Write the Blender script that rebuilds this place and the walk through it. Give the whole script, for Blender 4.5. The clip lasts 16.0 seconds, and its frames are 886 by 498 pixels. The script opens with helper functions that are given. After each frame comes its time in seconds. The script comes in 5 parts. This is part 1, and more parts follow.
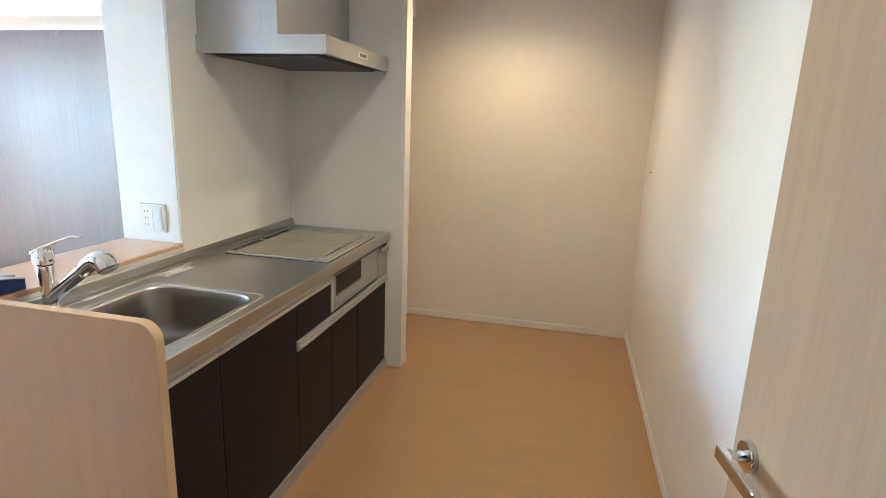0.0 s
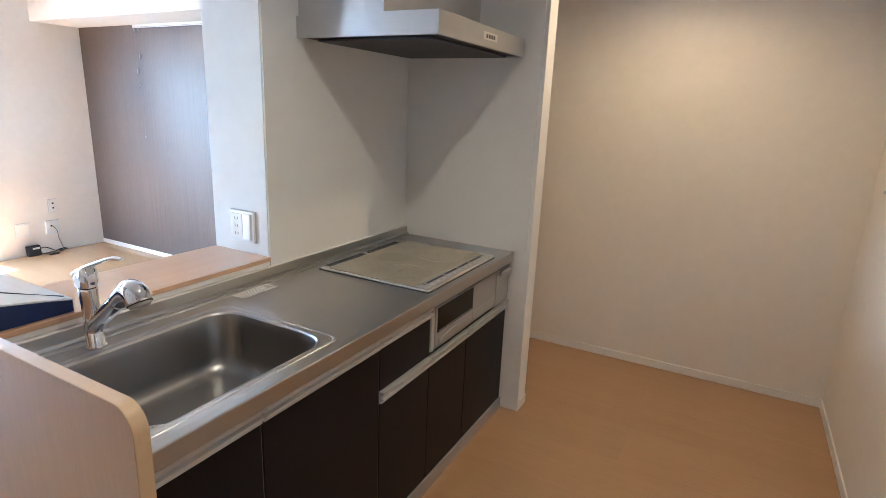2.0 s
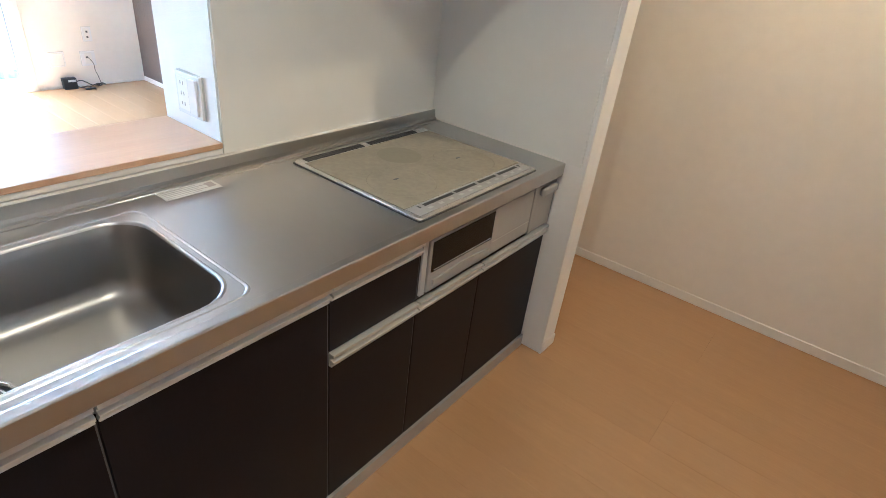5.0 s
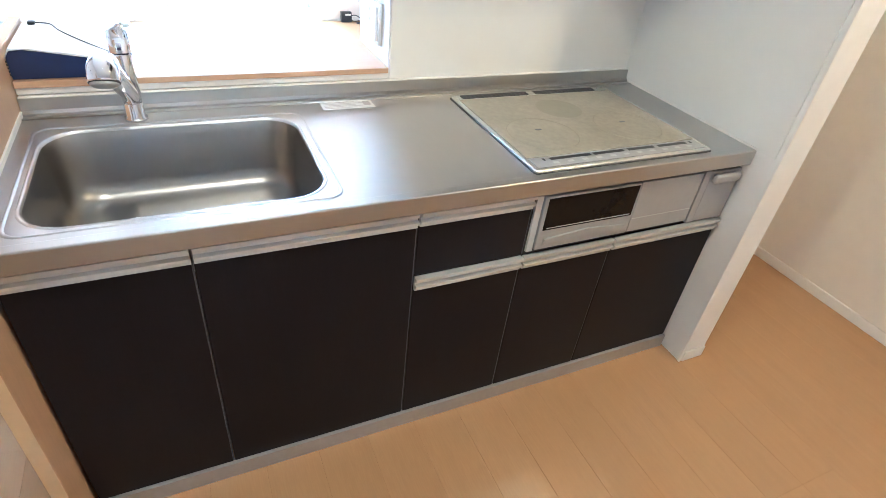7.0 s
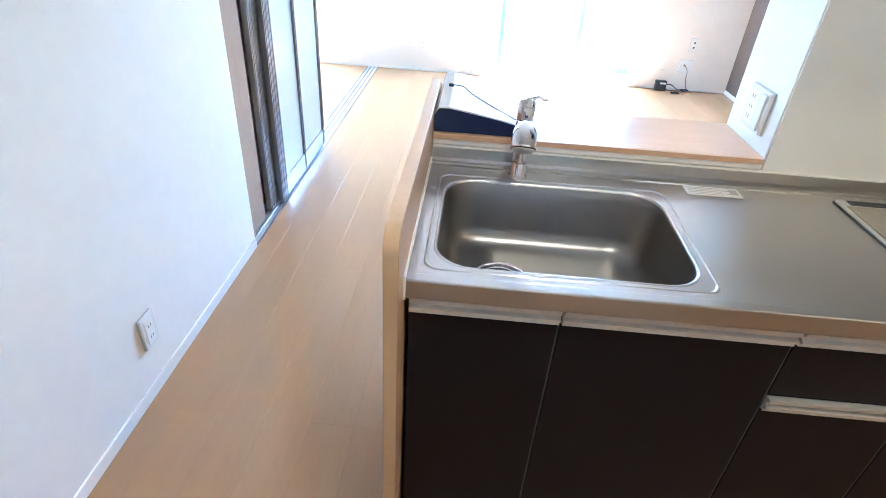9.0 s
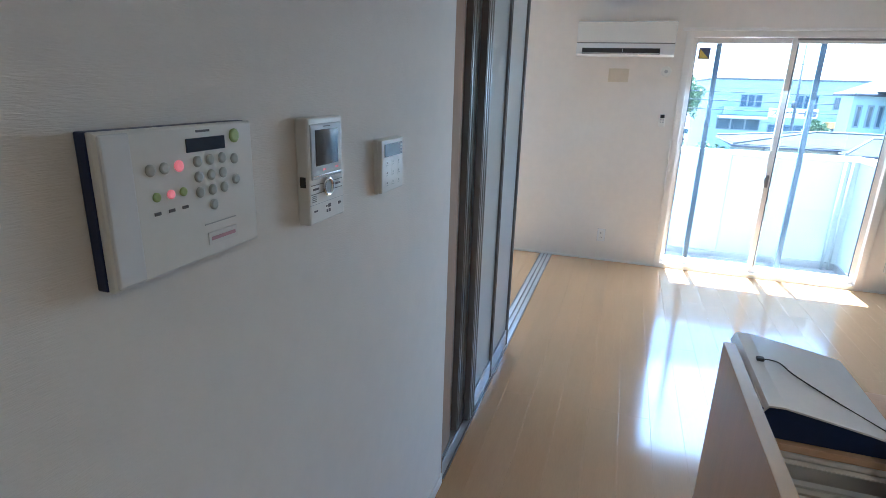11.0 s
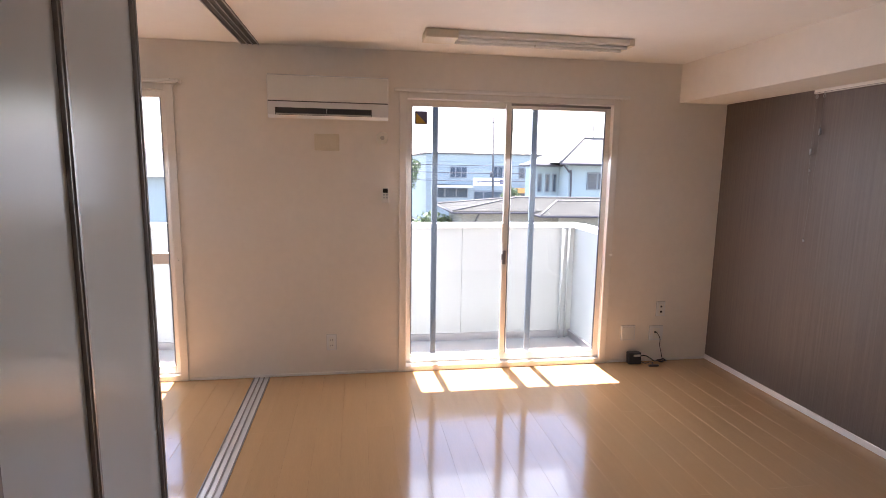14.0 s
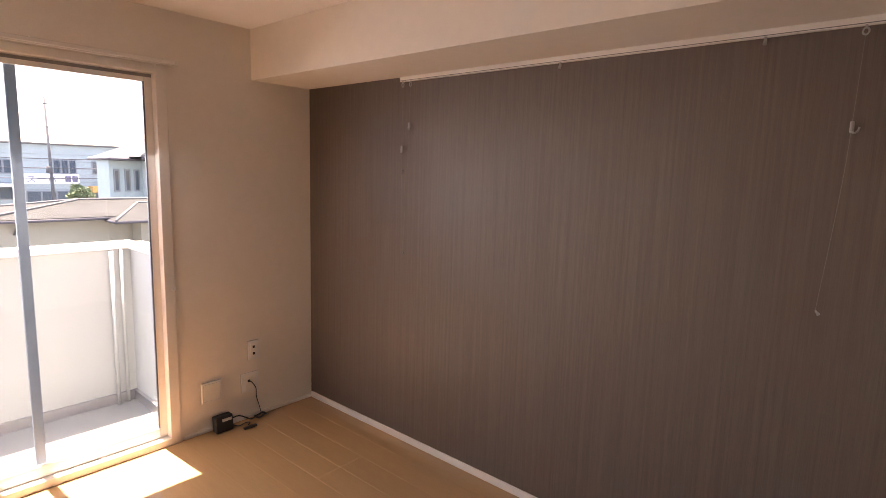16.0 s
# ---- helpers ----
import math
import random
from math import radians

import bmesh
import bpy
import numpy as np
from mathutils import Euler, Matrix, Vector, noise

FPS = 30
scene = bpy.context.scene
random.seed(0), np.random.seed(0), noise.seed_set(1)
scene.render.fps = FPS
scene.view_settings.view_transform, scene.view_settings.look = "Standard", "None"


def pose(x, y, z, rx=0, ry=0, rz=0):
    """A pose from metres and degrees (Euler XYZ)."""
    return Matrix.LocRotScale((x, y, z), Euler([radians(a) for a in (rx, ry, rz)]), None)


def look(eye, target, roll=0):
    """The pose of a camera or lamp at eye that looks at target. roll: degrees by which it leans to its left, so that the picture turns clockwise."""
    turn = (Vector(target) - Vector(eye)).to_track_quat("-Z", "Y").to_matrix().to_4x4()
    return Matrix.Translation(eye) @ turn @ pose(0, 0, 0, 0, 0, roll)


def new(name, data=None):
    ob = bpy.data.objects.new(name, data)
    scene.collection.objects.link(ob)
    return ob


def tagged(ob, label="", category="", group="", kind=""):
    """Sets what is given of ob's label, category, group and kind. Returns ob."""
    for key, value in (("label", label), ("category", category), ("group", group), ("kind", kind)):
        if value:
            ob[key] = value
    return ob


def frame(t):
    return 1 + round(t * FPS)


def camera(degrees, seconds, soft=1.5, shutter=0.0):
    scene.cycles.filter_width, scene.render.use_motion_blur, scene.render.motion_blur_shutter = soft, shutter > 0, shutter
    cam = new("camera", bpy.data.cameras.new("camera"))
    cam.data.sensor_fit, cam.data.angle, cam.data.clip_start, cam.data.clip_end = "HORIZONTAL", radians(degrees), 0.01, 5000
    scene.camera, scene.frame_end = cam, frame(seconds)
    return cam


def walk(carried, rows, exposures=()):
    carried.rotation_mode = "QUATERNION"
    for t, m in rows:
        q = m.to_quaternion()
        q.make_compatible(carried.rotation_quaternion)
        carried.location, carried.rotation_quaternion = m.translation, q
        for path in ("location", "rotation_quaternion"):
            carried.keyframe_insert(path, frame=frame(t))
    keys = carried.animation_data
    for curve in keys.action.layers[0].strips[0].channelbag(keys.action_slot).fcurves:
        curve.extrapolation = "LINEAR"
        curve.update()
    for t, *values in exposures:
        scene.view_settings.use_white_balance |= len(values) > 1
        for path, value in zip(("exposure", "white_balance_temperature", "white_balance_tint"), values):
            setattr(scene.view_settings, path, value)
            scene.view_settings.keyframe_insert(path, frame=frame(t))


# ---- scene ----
cam = camera(78.5, 16.0, soft=0.8)
PATH = [
    (0, (-0.05, 0.064, 1.49), (-0.482, 1.962, 1.034), 2.1),
    (0.5, (-0.138, 0.209, 1.495), (-0.756, 2.08, 1.152), 2.1),
    (1, (-0.173, 0.307, 1.517), (-0.963, 2.113, 1.181), 2.2),
    (1.5, (-0.178, 0.46, 1.528), (-1.071, 2.202, 1.12), 1.8),
    (2, (-0.143, 0.612, 1.514), (-1.059, 2.317, 1.01), 2.4),
    (2.5, (-0.183, 0.747, 1.487), (-1.008, 2.478, 0.919), 1.8),
    (3, (-0.313, 0.978, 1.528), (-1.04, 2.736, 0.909), 1.6),
    (5.5, (-0.262, 1.318, 1.491), (-1.363, 2.586, 0.405), 8.2),
    (6, (-0.168, 1.434, 1.487), (-1.382, 2.538, 0.344), 8.7),
    (6.5, (-0.094, 1.505, 1.472), (-1.435, 2.443, 0.321), 7.7),
    (7, (-0.085, 1.487, 1.471), (-1.521, 2.252, 0.307), 7.0),
    (7.5, (-0.08, 1.441, 1.474), (-1.595, 2.025, 0.306), 5.9),
    (8, (-0.079, 1.383, 1.475), (-1.661, 1.779, 0.317), 5.1),
    (8.5, (-0.101, 1.307, 1.482), (-1.73, 1.487, 0.336), 4.7),
    (9, (-0.157, 1.211, 1.503), (-1.841, 1.152, 0.424), 3.9),
    (9.5, (-0.221, 1.067, 1.554), (-1.959, 0.779, 0.608), 3.4),
    (10, (-0.285, 0.93, 1.584), (-2.064, 0.443, 0.811), 2.7),
    (12.5, (-1.083, 0.722, 1.636), (-2.99, 0.244, 1.265), 2.3),
    (12.7, (-1.157, 0.752, 1.637), (-3.078, 0.323, 1.281), 2.1),
    (13, (-1.325, 0.787, 1.638), (-3.272, 0.484, 1.302), 2.1),
    (13.5, (-1.567, 0.831, 1.577), (-3.545, 0.804, 1.279), 1.6),
    (14, (-1.87, 0.86, 1.585), (-3.823, 1.172, 1.286), 0.9),
    (14.5, (-2.16, 0.925, 1.609), (-4.008, 1.621, 1.288), 1.0),
    (15, (-2.395, 1.135, 1.618), (-4.056, 2.204, 1.302), 0.8),
    (15.5, (-2.616, 1.346, 1.582), (-4.058, 2.699, 1.285), 0.9),
    (16, (-2.836, 1.611, 1.603), (-4.132, 3.108, 1.321), 1.6),
]
# seconds, stops, white balance
EXPOSURES = [(0.0, 5.45, 5200, 3), (1.5, 5.15, 5000, 8), (3.0, 5.1, 5100, 9), (5.5, 5.65, 4850, 5), (7.5, 6.2, 4600, 3), (8.0, 6.05, 4600, 2), (9.0, 5.6, 4650, 5), (9.5, 5.1, 4600, 1), (10.0, 4.35, 4700, 2), (12.5, 3.45, 5950, 12), (13.0, 3.3, 6600, 22), (13.5, 3.3, 6500, 17), (14.0, 3.02, 7000, 27), (14.5, 2.86, 7400, 29), (15.0, 2.74, 7300, 27), (15.5, 2.82, 7400, 27), (16.0, 3.05, 8500, 34)]
walk(cam, [(t, look(eye, target, roll)) for t, eye, target, roll in PATH], EXPOSURES)

# ---- world, sun and lamps ----
SUN_EL, SUN_AZ = 74.4, 183.5  # azimuth of the sun, degrees counter-clockwise from +x
world = bpy.data.worlds.new("sky")
scene.world = world
world.use_nodes = True
wn = world.node_tree.nodes
sky = wn.new("ShaderNodeTexSky")
sky.sky_type, sky.sun_disc = "NISHITA", False
sky.sun_elevation, sky.sun_rotation = radians(SUN_EL), radians(90.0 - SUN_AZ)
sky.air_density, sky.dust_density = 1.0, 0.8
wn["Background"].inputs["Strength"].default_value = 0.15
world.node_tree.links.new(sky.outputs[0], wn["Background"].inputs["Color"])

sun = new("sun", bpy.data.lights.new("sun", "SUN"))
sun.data.energy, sun.data.angle, sun.data.color = 5.0, radians(0.5), (1.0, 0.98, 0.95)
sd = Vector((math.cos(radians(SUN_AZ)) * math.cos(radians(SUN_EL)), math.sin(radians(SUN_AZ)) * math.cos(radians(SUN_EL)), math.sin(radians(SUN_EL))))
sun.matrix_world = look(sd * 50, (0, 0, 0))


def downlight_lamp(x, y, watts, color):
    la = bpy.data.lights.new("downlight_lamp", "SPOT")
    la.energy, la.color, la.spot_size, la.spot_blend, la.shadow_soft_size = watts, color, radians(150), 0.8, 0.03
    ob = new("downlight_lamp", la)
    ob.matrix_world = look((x, y, 2.375), (x, y, 0))


downlight_lamp(-0.58, 1.60, 0.85, (1.0, 0.77, 0.46))
downlight_lamp(-0.46, 3.28, 0.95, (1.0, 0.64, 0.28))


def window_light(name, x, y, z, sy, sz, watts):
    """The sky's light in a window's opening, pointing into the room (+x)."""
    la = bpy.data.lights.new(name, "AREA")
    la.shape, la.size, la.size_y, la.energy, la.color = "RECTANGLE", sy, sz, watts, (0.72, 0.86, 1.0)
    ob = new(name, la)
    ob.matrix_world = look((x, y, z), (x + 1, y, z - 1.1))
    return ob


window_light("sky_light_living", -6.07, 2.03, 1.55, 1.5, 0.95, 3.2)
window_light("sky_light_side_room", -6.07, -1.2, 1.5, 1.4, 1.0, 4.2)


# ---- materials ----
def material(name, color, rough=0.5, metal=0.0, vary=0.06, scale=6.0, stretch=(1, 1, 1), bump=0.0, bump_scale=80.0, bump_stretch=(1, 1, 1),
             coat=0.0, coat_rough=0.1, rough_vary=0.0, random_tint=0.0, spec=0.5):
    """Principled material with colour variation at two scales, fine relief and uneven gloss."""
    m = bpy.data.materials.new(name)
    m.use_nodes = True
    n, l = m.node_tree.nodes, m.node_tree.links
    p = n["Principled BSDF"]
    p.inputs["Metallic"].default_value = metal
    p.inputs["Roughness"].default_value = rough
    p.inputs["Specular IOR Level"].default_value = spec
    p.inputs["Coat Weight"].default_value = coat
    p.inputs["Coat Roughness"].default_value = coat_rough
    tc = n.new("ShaderNodeTexCoord")
    mp = n.new("ShaderNodeMapping")
    mp.inputs["Scale"].default_value = stretch
    l.new(tc.outputs["Object"], mp.inputs["Vector"])
    a = n.new("ShaderNodeTexNoise")
    a.inputs["Scale"].default_value, a.inputs["Detail"].default_value = scale, 4
    b = n.new("ShaderNodeTexNoise")
    b.inputs["Scale"].default_value, b.inputs["Detail"].default_value = scale * 9, 3
    for t in (a, b):
        l.new(mp.outputs[0], t.inputs["Vector"])
    add = n.new("ShaderNodeMath")
    add.operation = "ADD"
    l.new(a.outputs[0], add.inputs[0]), l.new(b.outputs[0], add.inputs[1])
    val = n.new("ShaderNodeMapRange")
    val.inputs["From Min"].default_value, val.inputs["From Max"].default_value = 0.6, 1.4
    val.inputs["To Min"].default_value, val.inputs["To Max"].default_value = 1 - vary, 1 + vary
    l.new(add.outputs[0], val.inputs["Value"])
    hsv = n.new("ShaderNodeHueSaturation")
    hsv.inputs["Color"].default_value = (*color, 1)
    if random_tint:
        oi = n.new("ShaderNodeObjectInfo")
        rr = n.new("ShaderNodeMapRange")
        rr.inputs["To Min"].default_value, rr.inputs["To Max"].default_value = 1 - random_tint, 1 + random_tint
        l.new(oi.outputs["Random"], rr.inputs["Value"])
        mul = n.new("ShaderNodeMath")
        mul.operation = "MULTIPLY"
        l.new(val.outputs[0], mul.inputs[0]), l.new(rr.outputs[0], mul.inputs[1])
        l.new(mul.outputs[0], hsv.inputs["Value"])
    else:
        l.new(val.outputs[0], hsv.inputs["Value"])
    l.new(hsv.outputs[0], p.inputs["Base Color"])
    if rough_vary:
        rv = n.new("ShaderNodeMapRange")
        rv.inputs["From Min"].default_value, rv.inputs["From Max"].default_value = 0.6, 1.4
        rv.inputs["To Min"].default_value, rv.inputs["To Max"].default_value = max(0.02, rough - rough_vary), rough + rough_vary
        l.new(add.outputs[0], rv.inputs["Value"]), l.new(rv.outputs[0], p.inputs["Roughness"])
    if bump:
        mb = n.new("ShaderNodeMapping")
        mb.inputs["Scale"].default_value = bump_stretch
        l.new(tc.outputs["Object"], mb.inputs["Vector"])
        c = n.new("ShaderNodeTexNoise")
        c.inputs["Scale"].default_value, c.inputs["Detail"].default_value = bump_scale, 3
        l.new(mb.outputs[0], c.inputs["Vector"])
        bu = n.new("ShaderNodeBump")
        bu.inputs["Strength"].default_value, bu.inputs["Distance"].default_value = bump, 0.002
        l.new(c.outputs[0], bu.inputs["Height"]), l.new(bu.outputs[0], p.inputs["Normal"])
    return m


def glass_material(name, tint=(0.97, 0.99, 0.98)):
    m = bpy.data.materials.new(name)
    m.use_nodes = True
    n, l = m.node_tree.nodes, m.node_tree.links
    n.remove(n["Principled BSDF"])
    tr, gl, fr, mx = n.new("ShaderNodeBsdfTransparent"), n.new("ShaderNodeBsdfGlossy"), n.new("ShaderNodeFresnel"), n.new("ShaderNodeMixShader")
    tr.inputs[0].default_value = (*tint, 1)
    gl.inputs["Roughness"].default_value = 0.01
    fr.inputs[0].default_value = 1.35
    l.new(fr.outputs[0], mx.inputs[0]), l.new(tr.outputs[0], mx.inputs[1]), l.new(gl.outputs[0], mx.inputs[2])
    l.new(mx.outputs[0], n["Material Output"].inputs[0])
    return m


def frosted_material(name):
    """Milky acrylic sheet: light scatters through, with a satin face."""
    m = bpy.data.materials.new(name)
    m.use_nodes = True
    n, l = m.node_tree.nodes, m.node_tree.links
    p = n["Principled BSDF"]
    p.inputs["Base Color"].default_value, p.inputs["Roughness"].default_value = (0.80, 0.78, 0.74, 1), 0.18
    ts, mx = n.new("ShaderNodeBsdfTranslucent"), n.new("ShaderNodeMixShader")
    ts.inputs[0].default_value = (0.8, 0.83, 0.84, 1)
    mx.inputs[0].default_value = 0.5
    l.new(p.outputs[0], mx.inputs[1]), l.new(ts.outputs[0], mx.inputs[2]), l.new(mx.outputs[0], n["Material Output"].inputs[0])
    return m


def glow_material(name, color, strength):
    m = bpy.data.materials.new(name)
    m.use_nodes = True
    p = m.node_tree.nodes["Principled BSDF"]
    p.inputs["Base Color"].default_value = (*color, 1)
    p.inputs["Emission Color"].default_value, p.inputs["Emission Strength"].default_value = (*color, 1), strength
    return m


WALLPAPER = material("cream_wallpaper", (0.81, 0.757, 0.69), 0.75, vary=0.03, scale=2.0, bump=0.42, bump_scale=55, bump_stretch=(1, 1, 9))
WHITE_PAPER = material("white_wallpaper", (0.82, 0.80, 0.77), 0.7, vary=0.03, scale=2.0, bump=0.35, bump_scale=70, bump_stretch=(1, 1, 7))
CEILING = material("ceiling_paper", (0.84, 0.81, 0.77), 0.8, vary=0.02, scale=1.5, bump=0.3, bump_scale=90)
PANEL_WHITE = material("white_melamine_panel", (0.78, 0.765, 0.73), 0.28, vary=0.02, scale=1.5, bump=0.05, bump_scale=20)
ACCENT = material("charcoal_wallpaper", (0.120, 0.091, 0.075), 0.52, spec=0.8, vary=0.32, scale=9.0, stretch=(9, 9, 0.12), bump=0.6, bump_scale=40, bump_stretch=(8, 8, 0.2))
TRIM = material("white_trim", (0.80, 0.77, 0.73), 0.4, vary=0.03, scale=4)
FLOORING = material("beech_flooring", (0.428, 0.2535, 0.123), 0.13, vary=0.06, scale=3.0, stretch=(0.7, 9, 1), coat=0.22, coat_rough=0.035, random_tint=0.02, rough_vary=0.03)
UNDERFLOOR = material("dark_floor_joint", (0.30, 0.175, 0.085), 0.8, vary=0.1)
BEECH = material("beech_panel", (0.58, 0.365, 0.215), 0.35, vary=0.07, scale=3.0, stretch=(8, 8, 0.6), bump=0.05)
BEECH_EDGE = material("beech_edge_band", (0.66, 0.465, 0.27), 0.4, vary=0.05, scale=4)
LEDGE = material("ledge_wood", (0.62, 0.40, 0.25), 0.22, vary=0.06, scale=3.0, stretch=(9, 0.7, 8), coat=0.25, coat_rough=0.1)
DOOR_WOOD = material("door_wood", (0.50, 0.355, 0.225), 0.4, vary=0.10, scale=4.0, stretch=(10, 10, 0.5), bump=0.1)
JAMB_WOOD = material("brown_jamb_wood", (0.37, 0.255, 0.175), 0.8, spec=0.15, vary=0.10, scale=4.0, stretch=(10, 10, 0.5), bump=0.1)
STEEL = material("brushed_steel", (0.50, 0.492, 0.485), 0.30, metal=1.0, vary=0.015, scale=1.5, stretch=(1, 6, 1))
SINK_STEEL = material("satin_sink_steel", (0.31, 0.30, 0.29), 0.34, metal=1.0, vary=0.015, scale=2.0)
HOOD_STEEL = material("hood_steel", (0.55, 0.555, 0.56), 0.34, metal=1.0, vary=0.04, scale=4.0, stretch=(1, 1, 14), rough_vary=0.04)
CHROME = material("chrome", (0.80, 0.80, 0.82), 0.06, metal=1.0, vary=0.02)
ALU = material("anodised_aluminium", (0.64, 0.64, 0.635), 0.36, metal=0.55, vary=0.04, scale=8, stretch=(10, 0.5, 10))
BRONZE = material("bronze_aluminium", (0.255, 0.238, 0.228), 0.34, metal=0.6, vary=0.06, scale=6)
RAIL_GREY = material("grey_aluminium", (0.42, 0.42, 0.43), 0.35, metal=0.8, vary=0.05, scale=8)
EDGE_GREY = material("grey_edging", (0.10, 0.098, 0.105), 0.5, vary=0.05)
DARK_DOOR = material("espresso_laminate", (0.0098, 0.0086, 0.0122), 0.42, vary=0.12, scale=5, stretch=(6, 6, 0.6), bump=0.05, bump_scale=120, spec=0.16)
CARCASS = material("cabinet_carcass", (0.05, 0.04, 0.038), 0.6, vary=0.08)
KICK = material("silver_kick_board", (0.45, 0.44, 0.45), 0.4, metal=0.5, vary=0.05)
HOB_FRAME = material("silver_hob_frame", (0.62, 0.62, 0.61), 0.25, metal=0.9, vary=0.04)
HOB_GLASS = material("beige_hob_glass", (0.30, 0.272, 0.215), 0.16, vary=0.11, scale=7, rough_vary=0.05)
HOB_MARK = material("hob_ring_mark", (0.268, 0.245, 0.188), 0.25, vary=0.05)
SILVER_PLASTIC = material("silver_plastic", (0.36, 0.355, 0.355), 0.4, metal=0.2, vary=0.04)
BLACK_GLASS = material("black_glass", (0.010, 0.009, 0.009), 0.07, vary=0.1)
GRILL_GLASS = material("grill_window_glass", (0.010, 0.009, 0.009), 0.22, vary=0.1, spec=0.16)
BLACK = material("black_plastic", (0.022, 0.021, 0.022), 0.42, vary=0.1, scale=20)
NAVY = material("navy_plastic", (0.012, 0.025, 0.095), 0.35, vary=0.1, scale=12)
GLOSS_WHITE = material("glossy_white_plastic", (0.80, 0.80, 0.80), 0.12, vary=0.02, scale=9)
PLASTIC = material("white_plastic", (0.78, 0.76, 0.71), 0.35, vary=0.02, scale=9)
IVORY = material("aged_ivory_plastic", (0.70, 0.63, 0.50), 0.45, vary=0.04, scale=9)
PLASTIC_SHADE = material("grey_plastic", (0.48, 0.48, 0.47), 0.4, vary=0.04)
SCREEN = material("display_glass", (0.055, 0.068, 0.095), 0.1, vary=0.1)
BUTTON = material("grey_rubber_button", (0.47, 0.48, 0.44), 0.5, vary=0.05)
GREEN_BUTTON = material("green_button", (0.42, 0.55, 0.22), 0.5, vary=0.05)
RED_GLOW = glow_material("red_indicator", (0.85, 0.22, 0.22), 0.035)
LABEL_WHITE = material("paper_label", (0.74, 0.72, 0.68), 0.5, vary=0.05, scale=30)
INK = material("printed_ink", (0.13, 0.12, 0.12), 0.6, vary=0.05)
STICKER_BLUE = material("sticker_blue", (0.10, 0.10, 0.16), 0.5, vary=0.05)
STICKER_YELLOW = material("sticker_yellow", (0.50, 0.34, 0.05), 0.5, vary=0.05)
FRAME_WHITE = material("cream_vinyl_frame", (0.80, 0.765, 0.715), 0.4, vary=0.03, scale=5)
FRAME_GREY = material("blue_grey_frame", (0.15, 0.185, 0.23), 0.5, metal=0.0, vary=0.05)
GLASS = glass_material("window_glass")
FROST = frosted_material("frosted_acrylic")
LAMP_GLOW = glow_material("downlight_diffuser", (1.0, 0.82, 0.6), 3.0)
BALCONY_WALL = material("balcony_panel", (0.375, 0.405, 0.40), 0.6, vary=0.04, scale=3, bump=0.15, bump_scale=40)
BALCONY_FLOOR = material("balcony_floor_sheet", (0.20, 0.21, 0.21), 0.6, vary=0.08, scale=6, bump=0.1)
ASPHALT = material("pale_asphalt", (0.16, 0.16, 0.16), 0.9, vary=0.2, scale=0.6, spec=0.1)
SIDING = material("grey_blue_cladding", (0.265, 0.325, 0.34), 0.7, vary=0.08, scale=0.4, stretch=(1, 1, 8), spec=0.1)
HOUSE_WALL = material("pale_blue_render", (0.29, 0.36, 0.375), 0.8, vary=0.06, scale=0.7, spec=0.1)
SHED_WALL = material("beige_mortar", (0.24, 0.235, 0.20), 0.85, vary=0.1, scale=0.8, spec=0.1)
ROOF_BROWN = material("weathered_brown_shingle", (0.041, 0.043, 0.040), 0.85, vary=0.35, scale=1.2, stretch=(1, 1, 3), bump=0.4, bump_scale=8, spec=0.1)
ROOF_GREY = material("grey_tile_roof", (0.10, 0.10, 0.105), 0.7, vary=0.2, scale=1.0, spec=0.1)
RIDGE = material("pale_ridge_cap", (0.15, 0.145, 0.14), 0.7, vary=0.1, spec=0.1)
GUTTER = material("dark_gutter", (0.07, 0.07, 0.08), 0.5, vary=0.1, spec=0.1)
LEAF = material("leaves", (0.10, 0.145, 0.07), 0.6, vary=0.5, scale=3)
BARK = material("bark", (0.09, 0.065, 0.045), 0.9, vary=0.3, scale=5)
FAR_FRAME = material("far_window_frame", (0.17, 0.19, 0.205), 0.6, vary=0.05, spec=0.2)
FAR_GLASS = material("far_window_glass", (0.05, 0.07, 0.09), 0.1, vary=0.2)
SIGN_WHITE = material("sign_board", (0.72, 0.74, 0.76), 0.5, vary=0.05)
ORANGE = material("orange_awning", (0.52, 0.27, 0.08), 0.6, vary=0.1)
CONCRETE = material("pole_concrete", (0.09, 0.095, 0.10), 0.8, vary=0.1, spec=0.1)


# ---- mesh helpers: shapes are given in world coordinates ----
def bx(bm, x0, x1, y0, y1, z0, z1, bevel=0.0, seg=2):
    """A box, with rounded edges where a bevel is given."""
    x0, x1, y0, y1, z0, z1 = min(x0, x1), max(x0, x1), min(y0, y1), max(y0, y1), min(z0, z1), max(z0, z1)
    v = [bm.verts.new((x, y, z)) for x in (x0, x1) for y in (y0, y1) for z in (z0, z1)]
    f = [bm.faces.new([v[i] for i in q]) for q in ((0, 1, 3, 2), (4, 6, 7, 5), (0, 4, 5, 1), (2, 3, 7, 6), (0, 2, 6, 4), (1, 5, 7, 3))]
    if bevel:
        edges = list({e for q in f for e in q.edges})
        bmesh.ops.bevel(bm, geom=edges, offset=bevel, segments=seg, affect="EDGES", profile=0.5)
    return bm


def box(*a, bevel=0.0, seg=2):
    return bx(bmesh.new(), *a, bevel=bevel, seg=seg)


